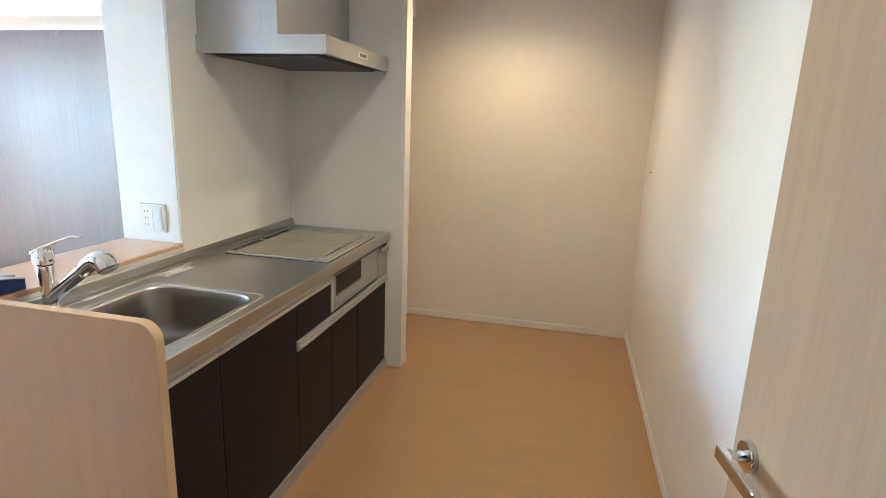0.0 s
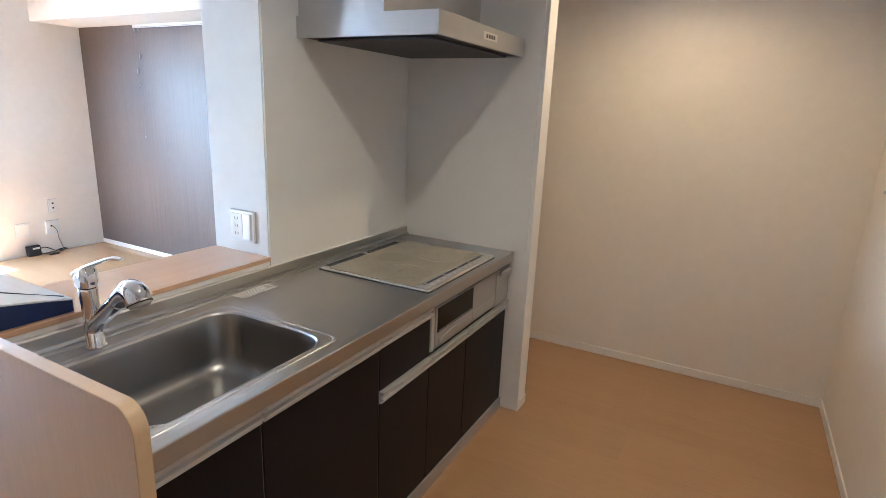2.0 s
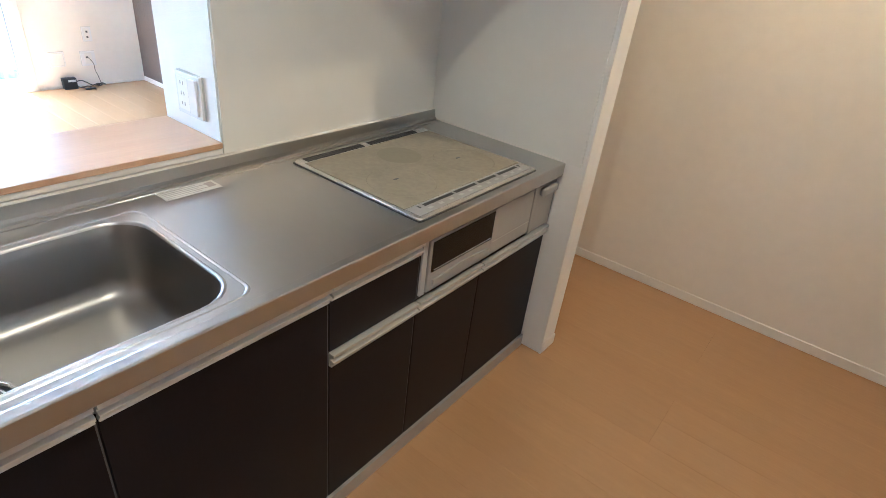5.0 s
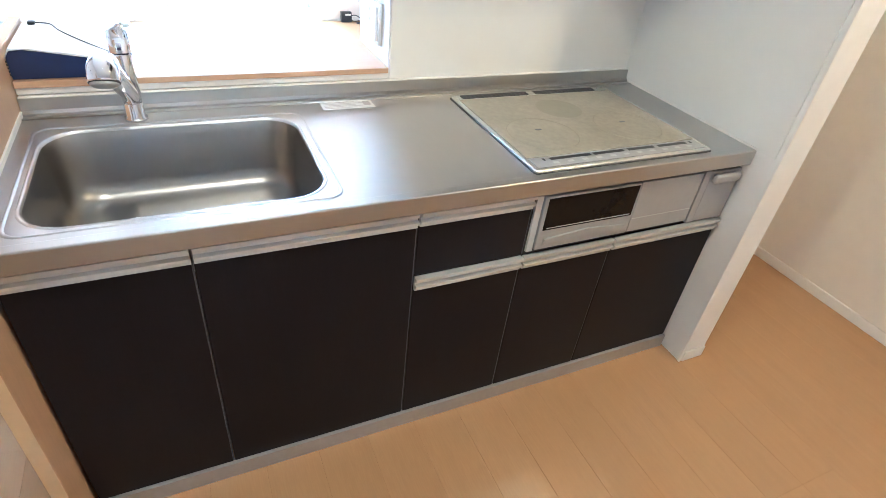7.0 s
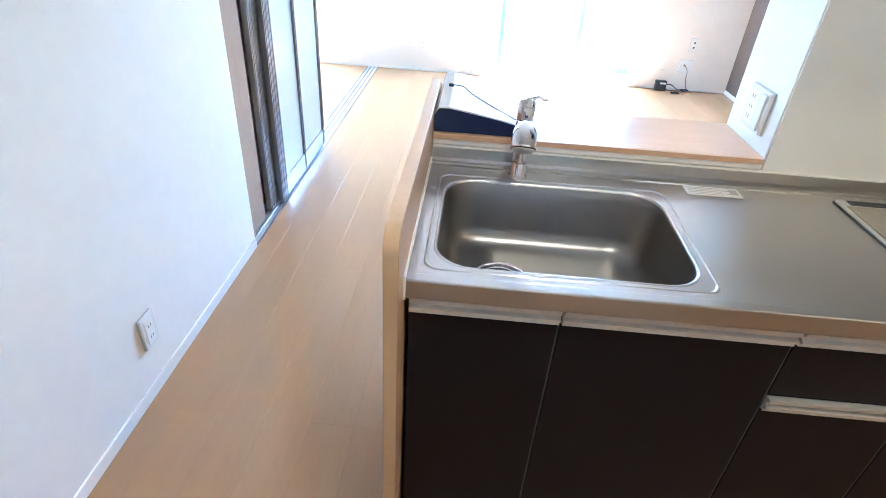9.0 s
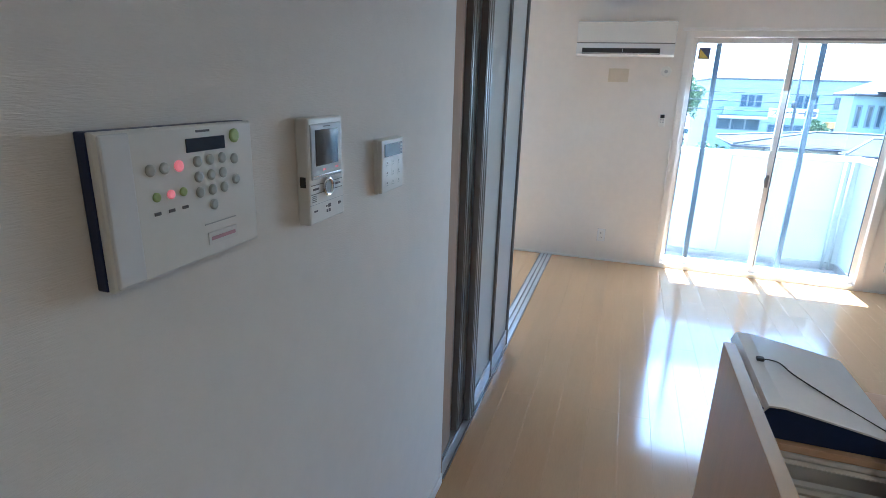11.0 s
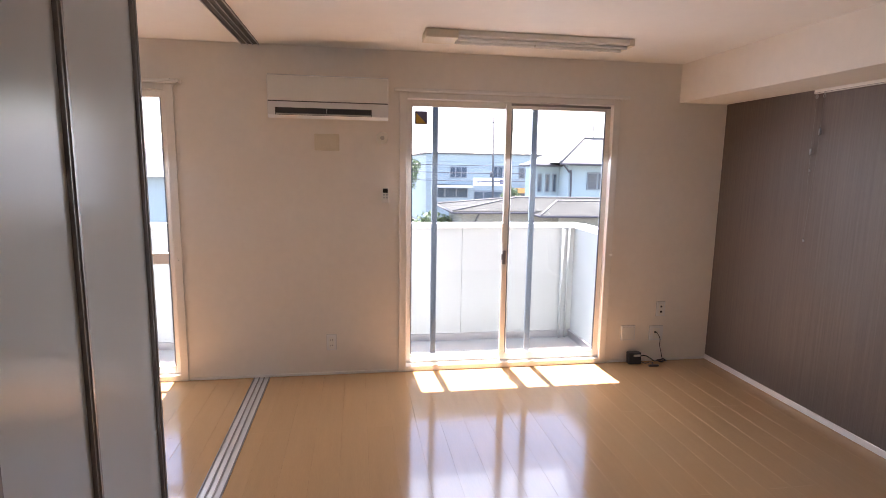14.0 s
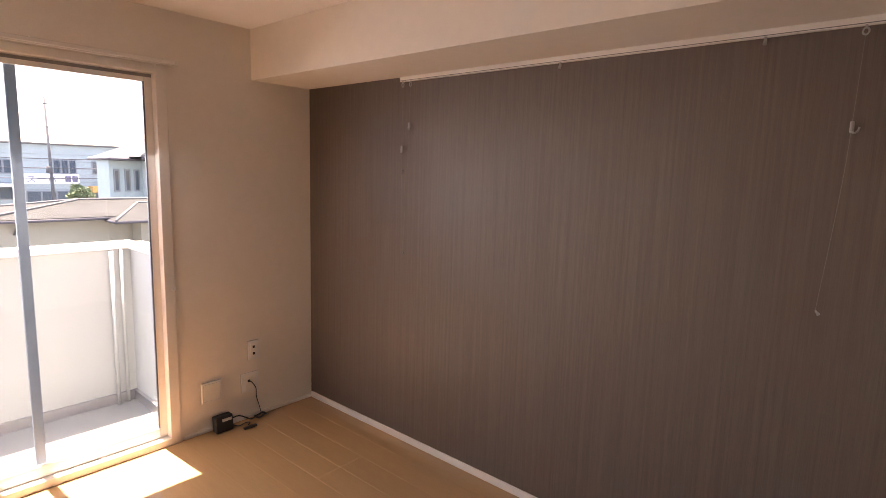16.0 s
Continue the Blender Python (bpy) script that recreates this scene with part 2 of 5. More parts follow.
def tube(bm, pts, radius, n=12, cap=True):
    """A round bar along points; radius may be one number or one for each point."""
    pts = [Vector(p) for p in pts]
    rad = radius if isinstance(radius, (list, tuple)) else [radius] * len(pts)
    rings, ref = [], None
    for i, p in enumerate(pts):
        d = (pts[min(i + 1, len(pts) - 1)] - pts[max(i - 1, 0)]).normalized()
        if ref is None:
            ref = d.orthogonal().normalized()
        ref = (ref - d * ref.dot(d)).normalized()
        s = d.cross(ref)
        rings.append([bm.verts.new(p + (ref * math.cos(a) + s * math.sin(a)) * rad[i]) for a in (2 * math.pi * k / n for k in range(n))])
    for a, b in zip(rings, rings[1:]):
        for k in range(n):
            bm.faces.new((a[k], a[(k + 1) % n], b[(k + 1) % n], b[k])).smooth = True
    if cap:
        bm.faces.new(rings[0][::-1]), bm.faces.new(rings[-1])
    return bm


def curve_pts(ctrl, n=10):
    """Points of a smooth (Catmull-Rom) line through ctrl."""
    c = [Vector(p) for p in ctrl]
    c = [c[0] * 2 - c[1]] + c + [c[-1] * 2 - c[-2]]
    out = []
    for i in range(1, len(c) - 2):
        for k in range(n):
            t = k / n
            out.append(0.5 * (2 * c[i] + (c[i + 1] - c[i - 1]) * t + (2 * c[i - 1] - 5 * c[i] + 4 * c[i + 1] - c[i + 2]) * t * t
                              + (3 * c[i] - c[i - 1] - 3 * c[i + 1] + c[i + 2]) * t ** 3))
    return out + [c[-2]]


def rrect(x0, x1, y0, y1, r, z, n=6):
    """A closed line of points: a rectangle with round corners at height z."""
    out = []
    for cx, cy, a0 in ((x1 - r, y1 - r, 0), (x0 + r, y1 - r, 90), (x0 + r, y0 + r, 180), (x1 - r, y0 + r, 270)):
        for k in range(n + 1):
            a = radians(a0 + 90 * k / n)
            out.append(Vector((cx + r * math.cos(a), cy + r * math.sin(a), z)))
    return out


def skin(bm, loops, close_last=True, smooth=True):
    rings = [[bm.verts.new(p) for p in loop] for loop in loops]
    for a, b in zip(rings, rings[1:]):
        for k in range(len(a)):
            bm.faces.new((a[k], a[(k + 1) % len(a)], b[(k + 1) % len(a)], b[k])).smooth = smooth
    if close_last:
        bm.faces.new(rings[-1])
    return bm


def slab(pts, axis, a, b, bevel=0.0):
    """A flat outline drawn in two axes, given depth from a to b along the third ('x', 'y' or 'z')."""
    bm = bmesh.new()
    put = {"x": lambda p, d: (d, p[0], p[1]), "y": lambda p, d: (p[0], d, p[1]), "z": lambda p, d: (p[0], p[1], d)}[axis]
    lo, hi = [bm.verts.new(put(p, a)) for p in pts], [bm.verts.new(put(p, b)) for p in pts]
    bm.faces.new(lo), bm.faces.new(hi)
    for k in range(len(pts)):
        bm.faces.new((lo[k], lo[(k + 1) % len(pts)], hi[(k + 1) % len(pts)], hi[k]))
    if bevel:
        rim = [e for e in bm.edges if all(v in lo for v in e.verts) or all(v in hi for v in e.verts)]
        bmesh.ops.bevel(bm, geom=rim, offset=bevel, segments=2, affect="EDGES", profile=0.5)
    return bm


def origin_of(ob):
    p = Vector((0, 0, 0))
    while ob is not None:
        p += ob.location
        ob = ob.parent
    return p


def finish(name, bm, mat):
    bmesh.ops.recalc_face_normals(bm, faces=bm.faces)
    me = bpy.data.meshes.new(name)
    bm.to_mesh(me), bm.free()
    me.materials.append(mat)
    return me


def part(name, bm, mat, parent, label=""):
    """One mesh under a thing or a part."""
    bmesh.ops.translate(bm, verts=bm.verts, vec=-origin_of(parent))
    ob = new(name, finish(name, bm, mat))
    ob.parent = parent
    return tagged(ob, label)


def thing(name, x, y, z, label, category, group=""):
    ob = new(name)
    ob.location = (x, y, z)
    ob.empty_display_size = 0.05
    return tagged(ob, label, category, group)


def solid(name, bm, mat, label, category, group=""):
    """A thing that is one mesh."""
    return tagged(new(name, finish(name, bm, mat)), label, category, group)


def structure(name, bm, mat, label="", category=""):
    return tagged(new(name, finish(name, bm, mat)), label, category, "", "structure")


def wall_x(bm, x0, x1, y0, y1, z0, z1, holes):
    """A wall in the plane x, with openings (y0, y1, z0, z1) through it."""
    cur = y0
    for a, b, lo, hi in sorted(holes):
        if a > cur:
            bx(bm, x0, x1, cur, a, z0, z1)
        if lo > z0:
            bx(bm, x0, x1, a, b, z0, lo)
        if hi < z1:
            bx(bm, x0, x1, a, b, hi, z1)
        cur = b
    bx(bm, x0, x1, cur, y1, z0, z1)
    return bm


# ---- plan, in metres ----
H = 2.405            # ceiling
WX = -5.92           # inner face of the window wall
AY = 3.79            # accent wall
LY = 0.20            # wall with the controls and the folding partition
RX = 0.447           # kitchen's outer wall
FY = 3.987           # kitchen's end wall
WIN = (1.215, 2.835, 0.03, 2.085)
WIN2 = (-1.95, -0.415, 0.03, 2.085)

# ---- setting ----
structure("wall_window", wall_x(bmesh.new(), WX - 0.16, WX, -3.2, 4.2, -0.2, H + 0.1, [WIN, WIN2]), WALLPAPER, "cream woven wallpaper on the window wall", "wall")
structure("wall_accent", box(WX, -2.0, AY, AY + 0.12, 0, H), ACCENT, "charcoal grey wallpaper with fine vertical streaks", "wall")
structure("beam", box(WX, -2.0, 3.375, AY, 2.113, H), WALLPAPER, "cream papered beam over the charcoal wall", "beam")
structure("wall_end", box(-2.2, RX + 0.12, FY, FY + 0.12, 0, H), WALLPAPER, "cream wallpaper on the kitchen end wall", "wall")
structure("wall_kitchen_outer", box(RX, RX + 0.12, -2.0, FY, 0, H), WALLPAPER, "cream wallpaper on the kitchen outer wall", "wall")
bm = bmesh.new()
bx(bm, -2.378, -0.47, LY - 0.14, LY, 0, H)
bx(bm, -0.47, RX, LY - 0.14, LY, 2.06, H)
structure("wall_controls", bm, WALLPAPER, "cream woven wallpaper on the controls wall", "wall")
structure("wall_hob_back", box(-1.985, -1.69, 2.07, 3.15, 0, H), WHITE_PAPER, "white wall behind the hob", "wall")
structure("wall_hob_side", box(-1.69, -0.972, 3.036, 3.15, 0, H), WHITE_PAPER, "white wing wall beside the hob", "wall")
structure("hob_back_panel", box(-1.69, -1.683, 2.074, 3.0303, 0.893, H - 0.002), PANEL_WHITE, "glossy white splash panel", "wall panel")
structure("hob_side_panel", box(-1.683, -0.988, 3.0305, 3.036, 0.85, H - 0.002), PANEL_WHITE, "glossy white splash panel", "wall panel")
structure("corner_trim", box(-0.976, -0.967, 3.032, 3.042, 0, H, bevel=0.002), TRIM, "thin white corner bead", "trim")
structure("wall_low", box(-1.965, -1.70, 1.105, 2.07, 0, 0.90), WHITE_PAPER, "low white wall behind the worktop", "wall")
structure("lintel", box(-1.32, -1.2, 3.15, FY, 2.19, H), WALLPAPER, "papered lintel over the side opening", "lintel")
structure("wall_store_back", box(-2.1, -1.985, 3.15, FY, 0, H), WALLPAPER, "plain store wall", "wall")
structure("ceiling", box(-6.08, RX + 0.12, -3.3, 4.2, H, H + 0.1), CEILING, "white papered ceiling", "ceiling")
structure("subfloor", box(-6.08, RX + 0.12, -3.3, 4.2, -0.2, -0.012), UNDERFLOOR, "dark joints under the floorboards", "floor")
structure("wall_side_room_end", box(-5.92, -1.9, -3.3, -3.2, 0, H), WALLPAPER, "plain wall of the side room", "wall")
structure("wall_side_room_inner", box(-2.0, -1.9, -3.2, LY - 0.14, 0, H), WALLPAPER, "plain wall of the side room", "wall")
structure("wall_hall_end", box(-1.9, RX, -2.1, -2.0, 0, H), WALLPAPER, "plain hall wall", "wall")
structure("wall_hall_side", box(-0.75, -0.65, -2.0, LY - 0.14, 0, H), WALLPAPER, "plain hall wall", "wall")
structure("wall_panel_recess", box(-3.70, -2.402, -0.02, 0.058, 0, H), WALLPAPER, "cream recess wall behind the sliding panels", "wall")
structure("jamb_recess", box(-2.66, -2.401, 0.059, 0.150, 0, H), JAMB_WOOD, "brown wooden return beside the sliding panels", "wall")
structure("recess_skirting", box(-3.70, -2.662, 0.0585, 0.066, 0, 0.09, bevel=0.002), DOOR_WOOD, "brown wooden skirting in the recess", "baseboard")
structure("jamb_partition", box(-2.400, -2.378, LY - 0.15, LY - 0.002, 0, H - 0.001, bevel=0.002), JAMB_WOOD, "brown wooden opening jamb", "trim")
structure("jamb_entry", box(-0.49, -0.455, LY - 0.15, LY + 0.012, 0, 2.08, bevel=0.003), DOOR_WOOD, "pale wooden door jamb", "trim")
structure("jamb_entry_hinge", box(0.412, RX - 0.001, LY - 0.15, LY + 0.012, 0, 2.045, bevel=0.003), DOOR_WOOD, "pale wooden door jamb", "trim")
structure("head_entry", box(-0.455, RX - 0.001, LY - 0.15, LY + 0.012, 2.045, 2.08, bevel=0.003), DOOR_WOOD, "pale wooden door head", "trim")


def baseboard(name, *a):
    structure(name, box(*a, bevel=0.003), TRIM, "white baseboard", "baseboard")


baseboard("baseboard_accent", WX + 0.008, -2.0, AY - 0.009, AY, 0, 0.042)
baseboard("baseboard_window_a", WX, WX + 0.008, 2.90, AY, 0, 0.022)
baseboard("baseboard_window_b", WX, WX + 0.008, -0.36, 1.15, 0, 0.022)
baseboard("baseboard_controls", -2.378, -0.49, LY, LY + 0.008, 0, 0.05)
baseboard("baseboard_end", -2.0, RX - 0.008, FY - 0.009, FY, 0, 0.05)
baseboard("baseboard_outer", RX - 0.009, RX, LY + 0.9, FY, 0, 0.05)
baseboard("baseboard_wing", -0.972, -0.965, 3.045, 3.15, 0, 0.05)

# ---- kitchen ----
FX = -1.07           # cabinet fronts
CY0, CY1 = 1.106, 3.028


def worktop():
    t = thing("worktop", -1.37, 2.07, 0.81, "brushed stainless steel worktop with a pressed sink", "worktop")
    bm = bmesh.new()
    z = 0.850
    sy0, sy1 = CY0, 1.80
    outer = [Vector((x, y, z)) for x, y in ((-1.052, sy1), (-1.655, sy1), (-1.655, sy0), (-1.052, sy0))]
    inner = rrect(-1.576, -1.092, 1.137, 1.770, 0.034, z)
    vo, vi = [bm.verts.new(p) for p in outer], [bm.verts.new(p) for p in inner]
    for q in range(4):
        arc = vi[q * 7:q * 7 + 7]
        for u, w in zip(arc, arc[1:]):
            bm.faces.new((vo[q], w, u))
        bm.faces.new((vo[q], vo[(q + 1) % 4], vi[(q * 7 + 7) % 28], arc[-1]))
    bead = [(0.0, 0.0), (0.0015, 0.0014), (0.0035, 0.0020), (0.0055, 0.0012), (0.0075, -0.0006)]
    skin(bm, [rrect(-1.576 + d, -1.092 - d, 1.137 + d, 1.770 - d, 0.034, z + e) for d, e in bead], close_last=False)
    skin(bm, [rrect(-1.5685, -1.0995, 1.1445, 1.7625, 0.034, z - 0.0006), rrect(-1.556, -1.107, 1.153, 1.750, 0.085, z - 0.0006)], close_last=False, smooth=False)
    skin(bm, [rrect(-1.556 + d, -1.107 - d, 1.153 + d, 1.750 - d, 0.085, z + e) for d, e in ((0.0, -0.0006), (0.002, 0.0008), (0.0045, 0.0010), (0.007, -0.001), (0.009, -0.006))], close_last=False)
    bx(bm, -1.655, -1.052, sy1, CY1, z - 0.006, z)
    part("top_sheet", bm, STEEL, t)
    bm = bmesh.new()
    tube(bm, [(-1.634, CY0 + 0.001, z - 0.0005), (-1.634, CY1 - 0.001, z - 0.0005)], 0.0034, 12)
    part("back_bead", bm, STEEL, t)
    part("front_edge", box(-1.075, -1.046, CY0, CY1, 0.803, 0.8515, bevel=0.004, seg=3), STEEL, t)
    part("upstand", slab([(-1.655, 0.848), (-1.655, 0.856), (-1.664, 0.862), (-1.666, 0.892), (-1.684, 0.892), (-1.684, 0.848)], "y", CY0, CY1 - 0.001), STEEL, t)
    part("core_board", box(-1.655, -1.076, 1.81, CY1, 0.815, 0.843), CARCASS, t)
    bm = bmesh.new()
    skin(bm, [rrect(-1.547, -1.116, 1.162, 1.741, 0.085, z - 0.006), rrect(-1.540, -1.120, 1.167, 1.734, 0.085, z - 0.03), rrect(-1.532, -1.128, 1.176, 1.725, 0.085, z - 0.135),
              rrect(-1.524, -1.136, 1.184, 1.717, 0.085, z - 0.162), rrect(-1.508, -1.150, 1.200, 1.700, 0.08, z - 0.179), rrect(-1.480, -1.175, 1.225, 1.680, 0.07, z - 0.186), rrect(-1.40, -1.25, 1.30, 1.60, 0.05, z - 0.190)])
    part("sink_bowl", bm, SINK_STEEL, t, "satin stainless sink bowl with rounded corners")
    bm = bmesh.new()
    for r, w, zz in ((0.072, 0.006, 0.6685), (0.055, 0.004, 0.6680)):
        ring = [Vector((-1.335 + r * math.cos(a), 1.325 + r * math.sin(a), zz)) for a in (2 * math.pi * k / 32 for k in range(33))]
        tube(bm, ring, w, 8, cap=False)
    d = part("drain", bm, CHROME, t, "round chrome drain ring")
    bm = bmesh.new()
    bmesh.ops.create_cone(bm, cap_ends=True, segments=32, radius1=0.055, radius2=0.050, depth=0.008, matrix=Matrix.Translation((-1.335, 1.325, 0.668)))
    part("drain_cover", bm, BLACK, d, "dark rubber drain cover")
    return t


worktop()
bm = bmesh.new()
bx(bm, -1.628, -1.571, 1.838, 1.994, 0.8504, 0.8512)
card = solid("notice_card", bm, LABEL_WHITE, "small white printed notice stuck on the worktop", "label")
bm = bmesh.new()
for k in range(5):
    bx(bm, -1.621 + 0.010 * k, -1.618 + 0.010 * k, 1.845, 1.845 + (0.12 if k % 2 else 0.095), 0.8513, 0.8515)
bx(bm, -1.618, -1.588, 1.965, 1.986, 0.8513, 0.8515)
part("printed_lines", bm, material("faded_print", (0.48, 0.43, 0.42), 0.6), card)


def handle_strip(parent, y0, y1, z0, z1):
    """A ribbed aluminium pull along the top of a front."""
    zs, d = z1 - z0, 0.018
    prof = [(FX - 0.004, z0), (FX + 0.006, z0), (FX + 0.004, z0 + zs * 0.20), (FX + 0.014, z0 + zs * 0.30), (FX + 0.015, z0 + zs * 0.46), (FX + 0.005, z0 + zs * 0.53),
            (FX + 0.005, z0 + zs * 0.72), (FX + 0.015, z0 + zs * 0.80), (FX + 0.015, z1), (FX - 0.004, z1)]
    part("handle", slab(prof, "y", y0 + 0.001, y1 - 0.001), ALU, parent, "ribbed aluminium pull strip")


def cabinet(y0, y1, fronts, label):
    """A base unit; fronts are (name, z0, z1 of the panel, z0, z1 of the pull)."""
    t = thing("base_cabinet", -1.36, (y0 + y1) / 2, 0, label, "cabinet", "kitchen base cabinets")
    part("body", box(-1.64, FX - 0.022, y0 + 0.001, y1 - 0.001, 0.07, 0.64 if y0 < 1.9 else 0.808), CARCASS, t)
    part("kick_board", box(-1.081, -1.061, y0, y1, 0.0, 0.0565), KICK, t, "silver kick board")
    for name, z0, z1, h0, h1 in fronts:
        d = part(name, box(FX - 0.019, FX, y0 + 0.0016, y1 - 0.0036, z0, z1, bevel=0.0015), DARK_DOOR, t)
        handle_strip(d, y0 + 0.002, y1 - 0.002, h0, h1)
        part("edge_seal", box(FX - 0.018, FX - 0.002, y1 - 0.0034, y1 - 0.0006, z0, z1), EDGE_GREY, d, "thin grey edging")
    return t


cabinet(1.112, 1.441, [("door", 0.058, 0.754, 0.754, 0.797)], "espresso brown base cabinet with closed door under the sink")
cabinet(1.441, 1.937, [("door", 0.058, 0.754, 0.754, 0.797)], "wide espresso brown base cabinet with closed door")
cabinet(1.937, 2.262, [("drawer", 0.604, 0.756, 0.756, 0.797), ("door", 0.058, 0.556, 0.556, 0.598)], "espresso brown cabinet with a drawer over a door")
cabinet(2.262, 2.585, [("door", 0.058, 0.556, 0.556, 0.598)], "espresso brown base cabinet under the grill")
cabinet(2.585, 3.027, [("door", 0.058, 0.556, 0.556, 0.598)], "espresso brown base cabinet beside the wing wall")


def hob():
    y0, y1, x0, x1 = 2.253, 2.868, -1.602, -1.078
    t = thing("induction_hob", (x0 + x1) / 2, (y0 + y1) / 2, 0.8505, "induction hob with beige glass top and silver frame", "hob")
    bm = bmesh.new()
    skin(bm, [rrect(x0, x1, y0, y1, 0.012, 0.8506), rrect(x0, x1, y0, y1, 0.012, 0.8565), rrect(x0 + 0.003, x1 - 0.003, y0 + 0.003, y1 - 0.003, 0.01, 0.8595), rrect(x0 + 0.01, x1 - 0.01, y0 + 0.01, y1 - 0.01, 0.006, 0.860)], smooth=False)
    part("frame", bm, HOB_FRAME, t)
    part("seal", slab([(p.x, p.y) for p in rrect(x0 - 0.003, x1 + 0.003, y0 - 0.003, y1 + 0.003, 0.013, 0)], "z", 0.8503, 0.8518), BLACK, t, "thin dark seal")
    g = part("glass_top", box(x0 + 0.045, x1 - 0.068, y0 + 0.012, y1 - 0.012, 0.8585, 0.8618, bevel=0.001), HOB_GLASS, t, "worn beige glass top")
    for cx, cy, r in ((-1.275, 2.398, 0.105), (-1.275, 2.708, 0.105), (-1.435, 2.56, 0.075)):
        bm = bmesh.new()
        if r > 0.1:
            ring = [Vector((cx + r * math.cos(a), cy + r * math.sin(a), 0.8616)) for a in (2 * math.pi * k / 48 for k in range(49))]
            tube(bm, ring, 0.0011, 6, cap=False)
        else:
            bmesh.ops.create_circle(bm, cap_ends=True, segments=40, radius=r, matrix=Matrix.Translation((cx, cy, 0.8621)))
        part("cooking_zone", bm, HOB_MARK, g)
    for cy in (2.398, 2.708):
        part("zone_mark", box(-1.304, -1.296, cy - 0.010, cy + 0.010, 0.8623, 0.8626), BLACK, g, "small dark mark")
    for a, b in ((y0 + 0.03, y0 + 0.275), (y0 + 0.305, y0 + 0.55)):
        v = part("vent", box(x0 + 0.010, x0 + 0.036, a, b, 0.858, 0.8612), BLACK, t, "dark exhaust grille")
        bm = bmesh.new()
        for k in range(16):
            yy = a + 0.008 + (b - a - 0.016) * k / 15
            bx(bm, x0 + 0.012, x0 + 0.034, yy - 0.0022, yy + 0.0022, 0.8612, 0.8622)
        part("vent_bars", bm, GUTTER, v)
    c = part("control_strip", box(x1 - 0.064, x1 - 0.012, y0 + 0.014, y1 - 0.014, 0.8595, 0.8614, bevel=0.0008), SILVER_PLASTIC, t, "silver touch control strip")
    for a, b in ((0.03, 0.036), (0.052, 0.185), (0.195, 0.30), (0.315, 0.41), (0.425, 0.535), (0.548, 0.556)):
        part("display", box(x1 - 0.056, x1 - 0.043, y0 + 0.02 + a, y0 + 0.02 + b, 0.8612, 0.8617), BLACK, c)
    for k in range(11):
        a = y0 + 0.07 + 0.047 * k
        part("touch_key", box(x1 - 0.034, x1 - 0.024, a, a + 0.018, 0.8612, 0.8616), PLASTIC_SHADE, c)
    return t


hob()


def grill():
    t = thing("fish_grill", FX, 2.44, 0.605, "built-in fish grill with dark window and silver pull", "grill")
    part("surround", box(-1.5, FX - 0.004, 2.266, 3.027, 0.606, 0.800, bevel=0.001), CARCASS, t, "dark recess behind the grill front")
    d = part("grill_door", box(FX - 0.006, FX + 0.008, 2.292, 2.618, 0.616, 0.786, bevel=0.003), SILVER_PLASTIC, t)
    part("window", box(FX + 0.006, FX + 0.0095, 2.304, 2.612, 0.680, 0.780, bevel=0.001), GRILL_GLASS, d, "dark glass grill window")
    part("window_lip", box(FX + 0.0094, FX + 0.0104, 2.315, 2.604, 0.6855, 0.6875), PLASTIC_SHADE, d, "thin bright lip under the window")
    part("pull", slab([(2.315, 0.634), (2.46, 0.646), (2.60, 0.634), (2.60, 0.652), (2.46, 0.664), (2.315, 0.652)], "x", FX + 0.007, FX + 0.014, 0.002), SILVER_PLASTIC, d, "curved silver pull")
    part("power_strip", box(FX - 0.004, FX + 0.004, 2.268, 2.288, 0.612, 0.79, bevel=0.001), PLASTIC_SHADE, t)
    part("control_cover", box(FX - 0.004, FX + 0.006, 2.622, 2.862, 0.616, 0.786, bevel=0.002), SILVER_PLASTIC, t)
    part("cover_joint", box(FX + 0.005, FX + 0.0068, 2.626, 2.858, 0.662, 0.665), PLASTIC_SHADE, t)
    part("filler_post", box(FX - 0.004, FX + 0.008, 2.866, 2.892, 0.606, 0.79, bevel=0.002), SILVER_PLASTIC, t)
    p = part("pull_out_rack", box(FX - 0.004, FX + 0.005, 2.896, 3.026, 0.606, 0.785, bevel=0.002), SILVER_PLASTIC, t, "narrow pull-out rack front")
    part("grip", box(FX + 0.004, FX + 0.024, 2.905, 3.015, 0.748, 0.778, bevel=0.009, seg=4), SILVER_PLASTIC, p, "rounded silver grip")
    return t


grill()


def side_panel():
    x0, x1, r, top = -1.985, -0.968, 0.05, 1.003
    pts = [(x0, 0.0), (x1, 0.0)] + [(x1 - r + r * math.cos(radians(a)), top - r + r * math.sin(radians(a))) for a in range(0, 91, 3)] + [(x0, top)]
    t = thing("counter_screen", -1.47, 1.089, 0, "beech-look counter screen with a rounded top corner", "counter screen")
    part("board", slab(pts, "y", 1.074, 1.104, 0.003), BEECH, t)
    def rim(q):
        return [(x1 - r + q, 0.0)] + [(x1 - r + q * math.cos(radians(a)), top - r + q * math.sin(radians(a))) for a in range(0, 91, 6)] + [(x0, top - r + q)]

    band = rim(r + 0.0009) + rim(r - 0.004)[::-1]
    part("edge_band", slab(band, "y", 1.0755, 1.1025), BEECH_EDGE, t, "pale beech edge band")
    part("sealing_strip", box(-1.66, -1.05, 1.104, 1.1085, 0.846, 0.862), TRIM, t, "cream sealing strip along the worktop")
    part("sealing_strip", box(-1.052, -1.042, 1.104, 1.1085, 0.802, 0.862), TRIM, t, "cream sealing strip along the worktop")


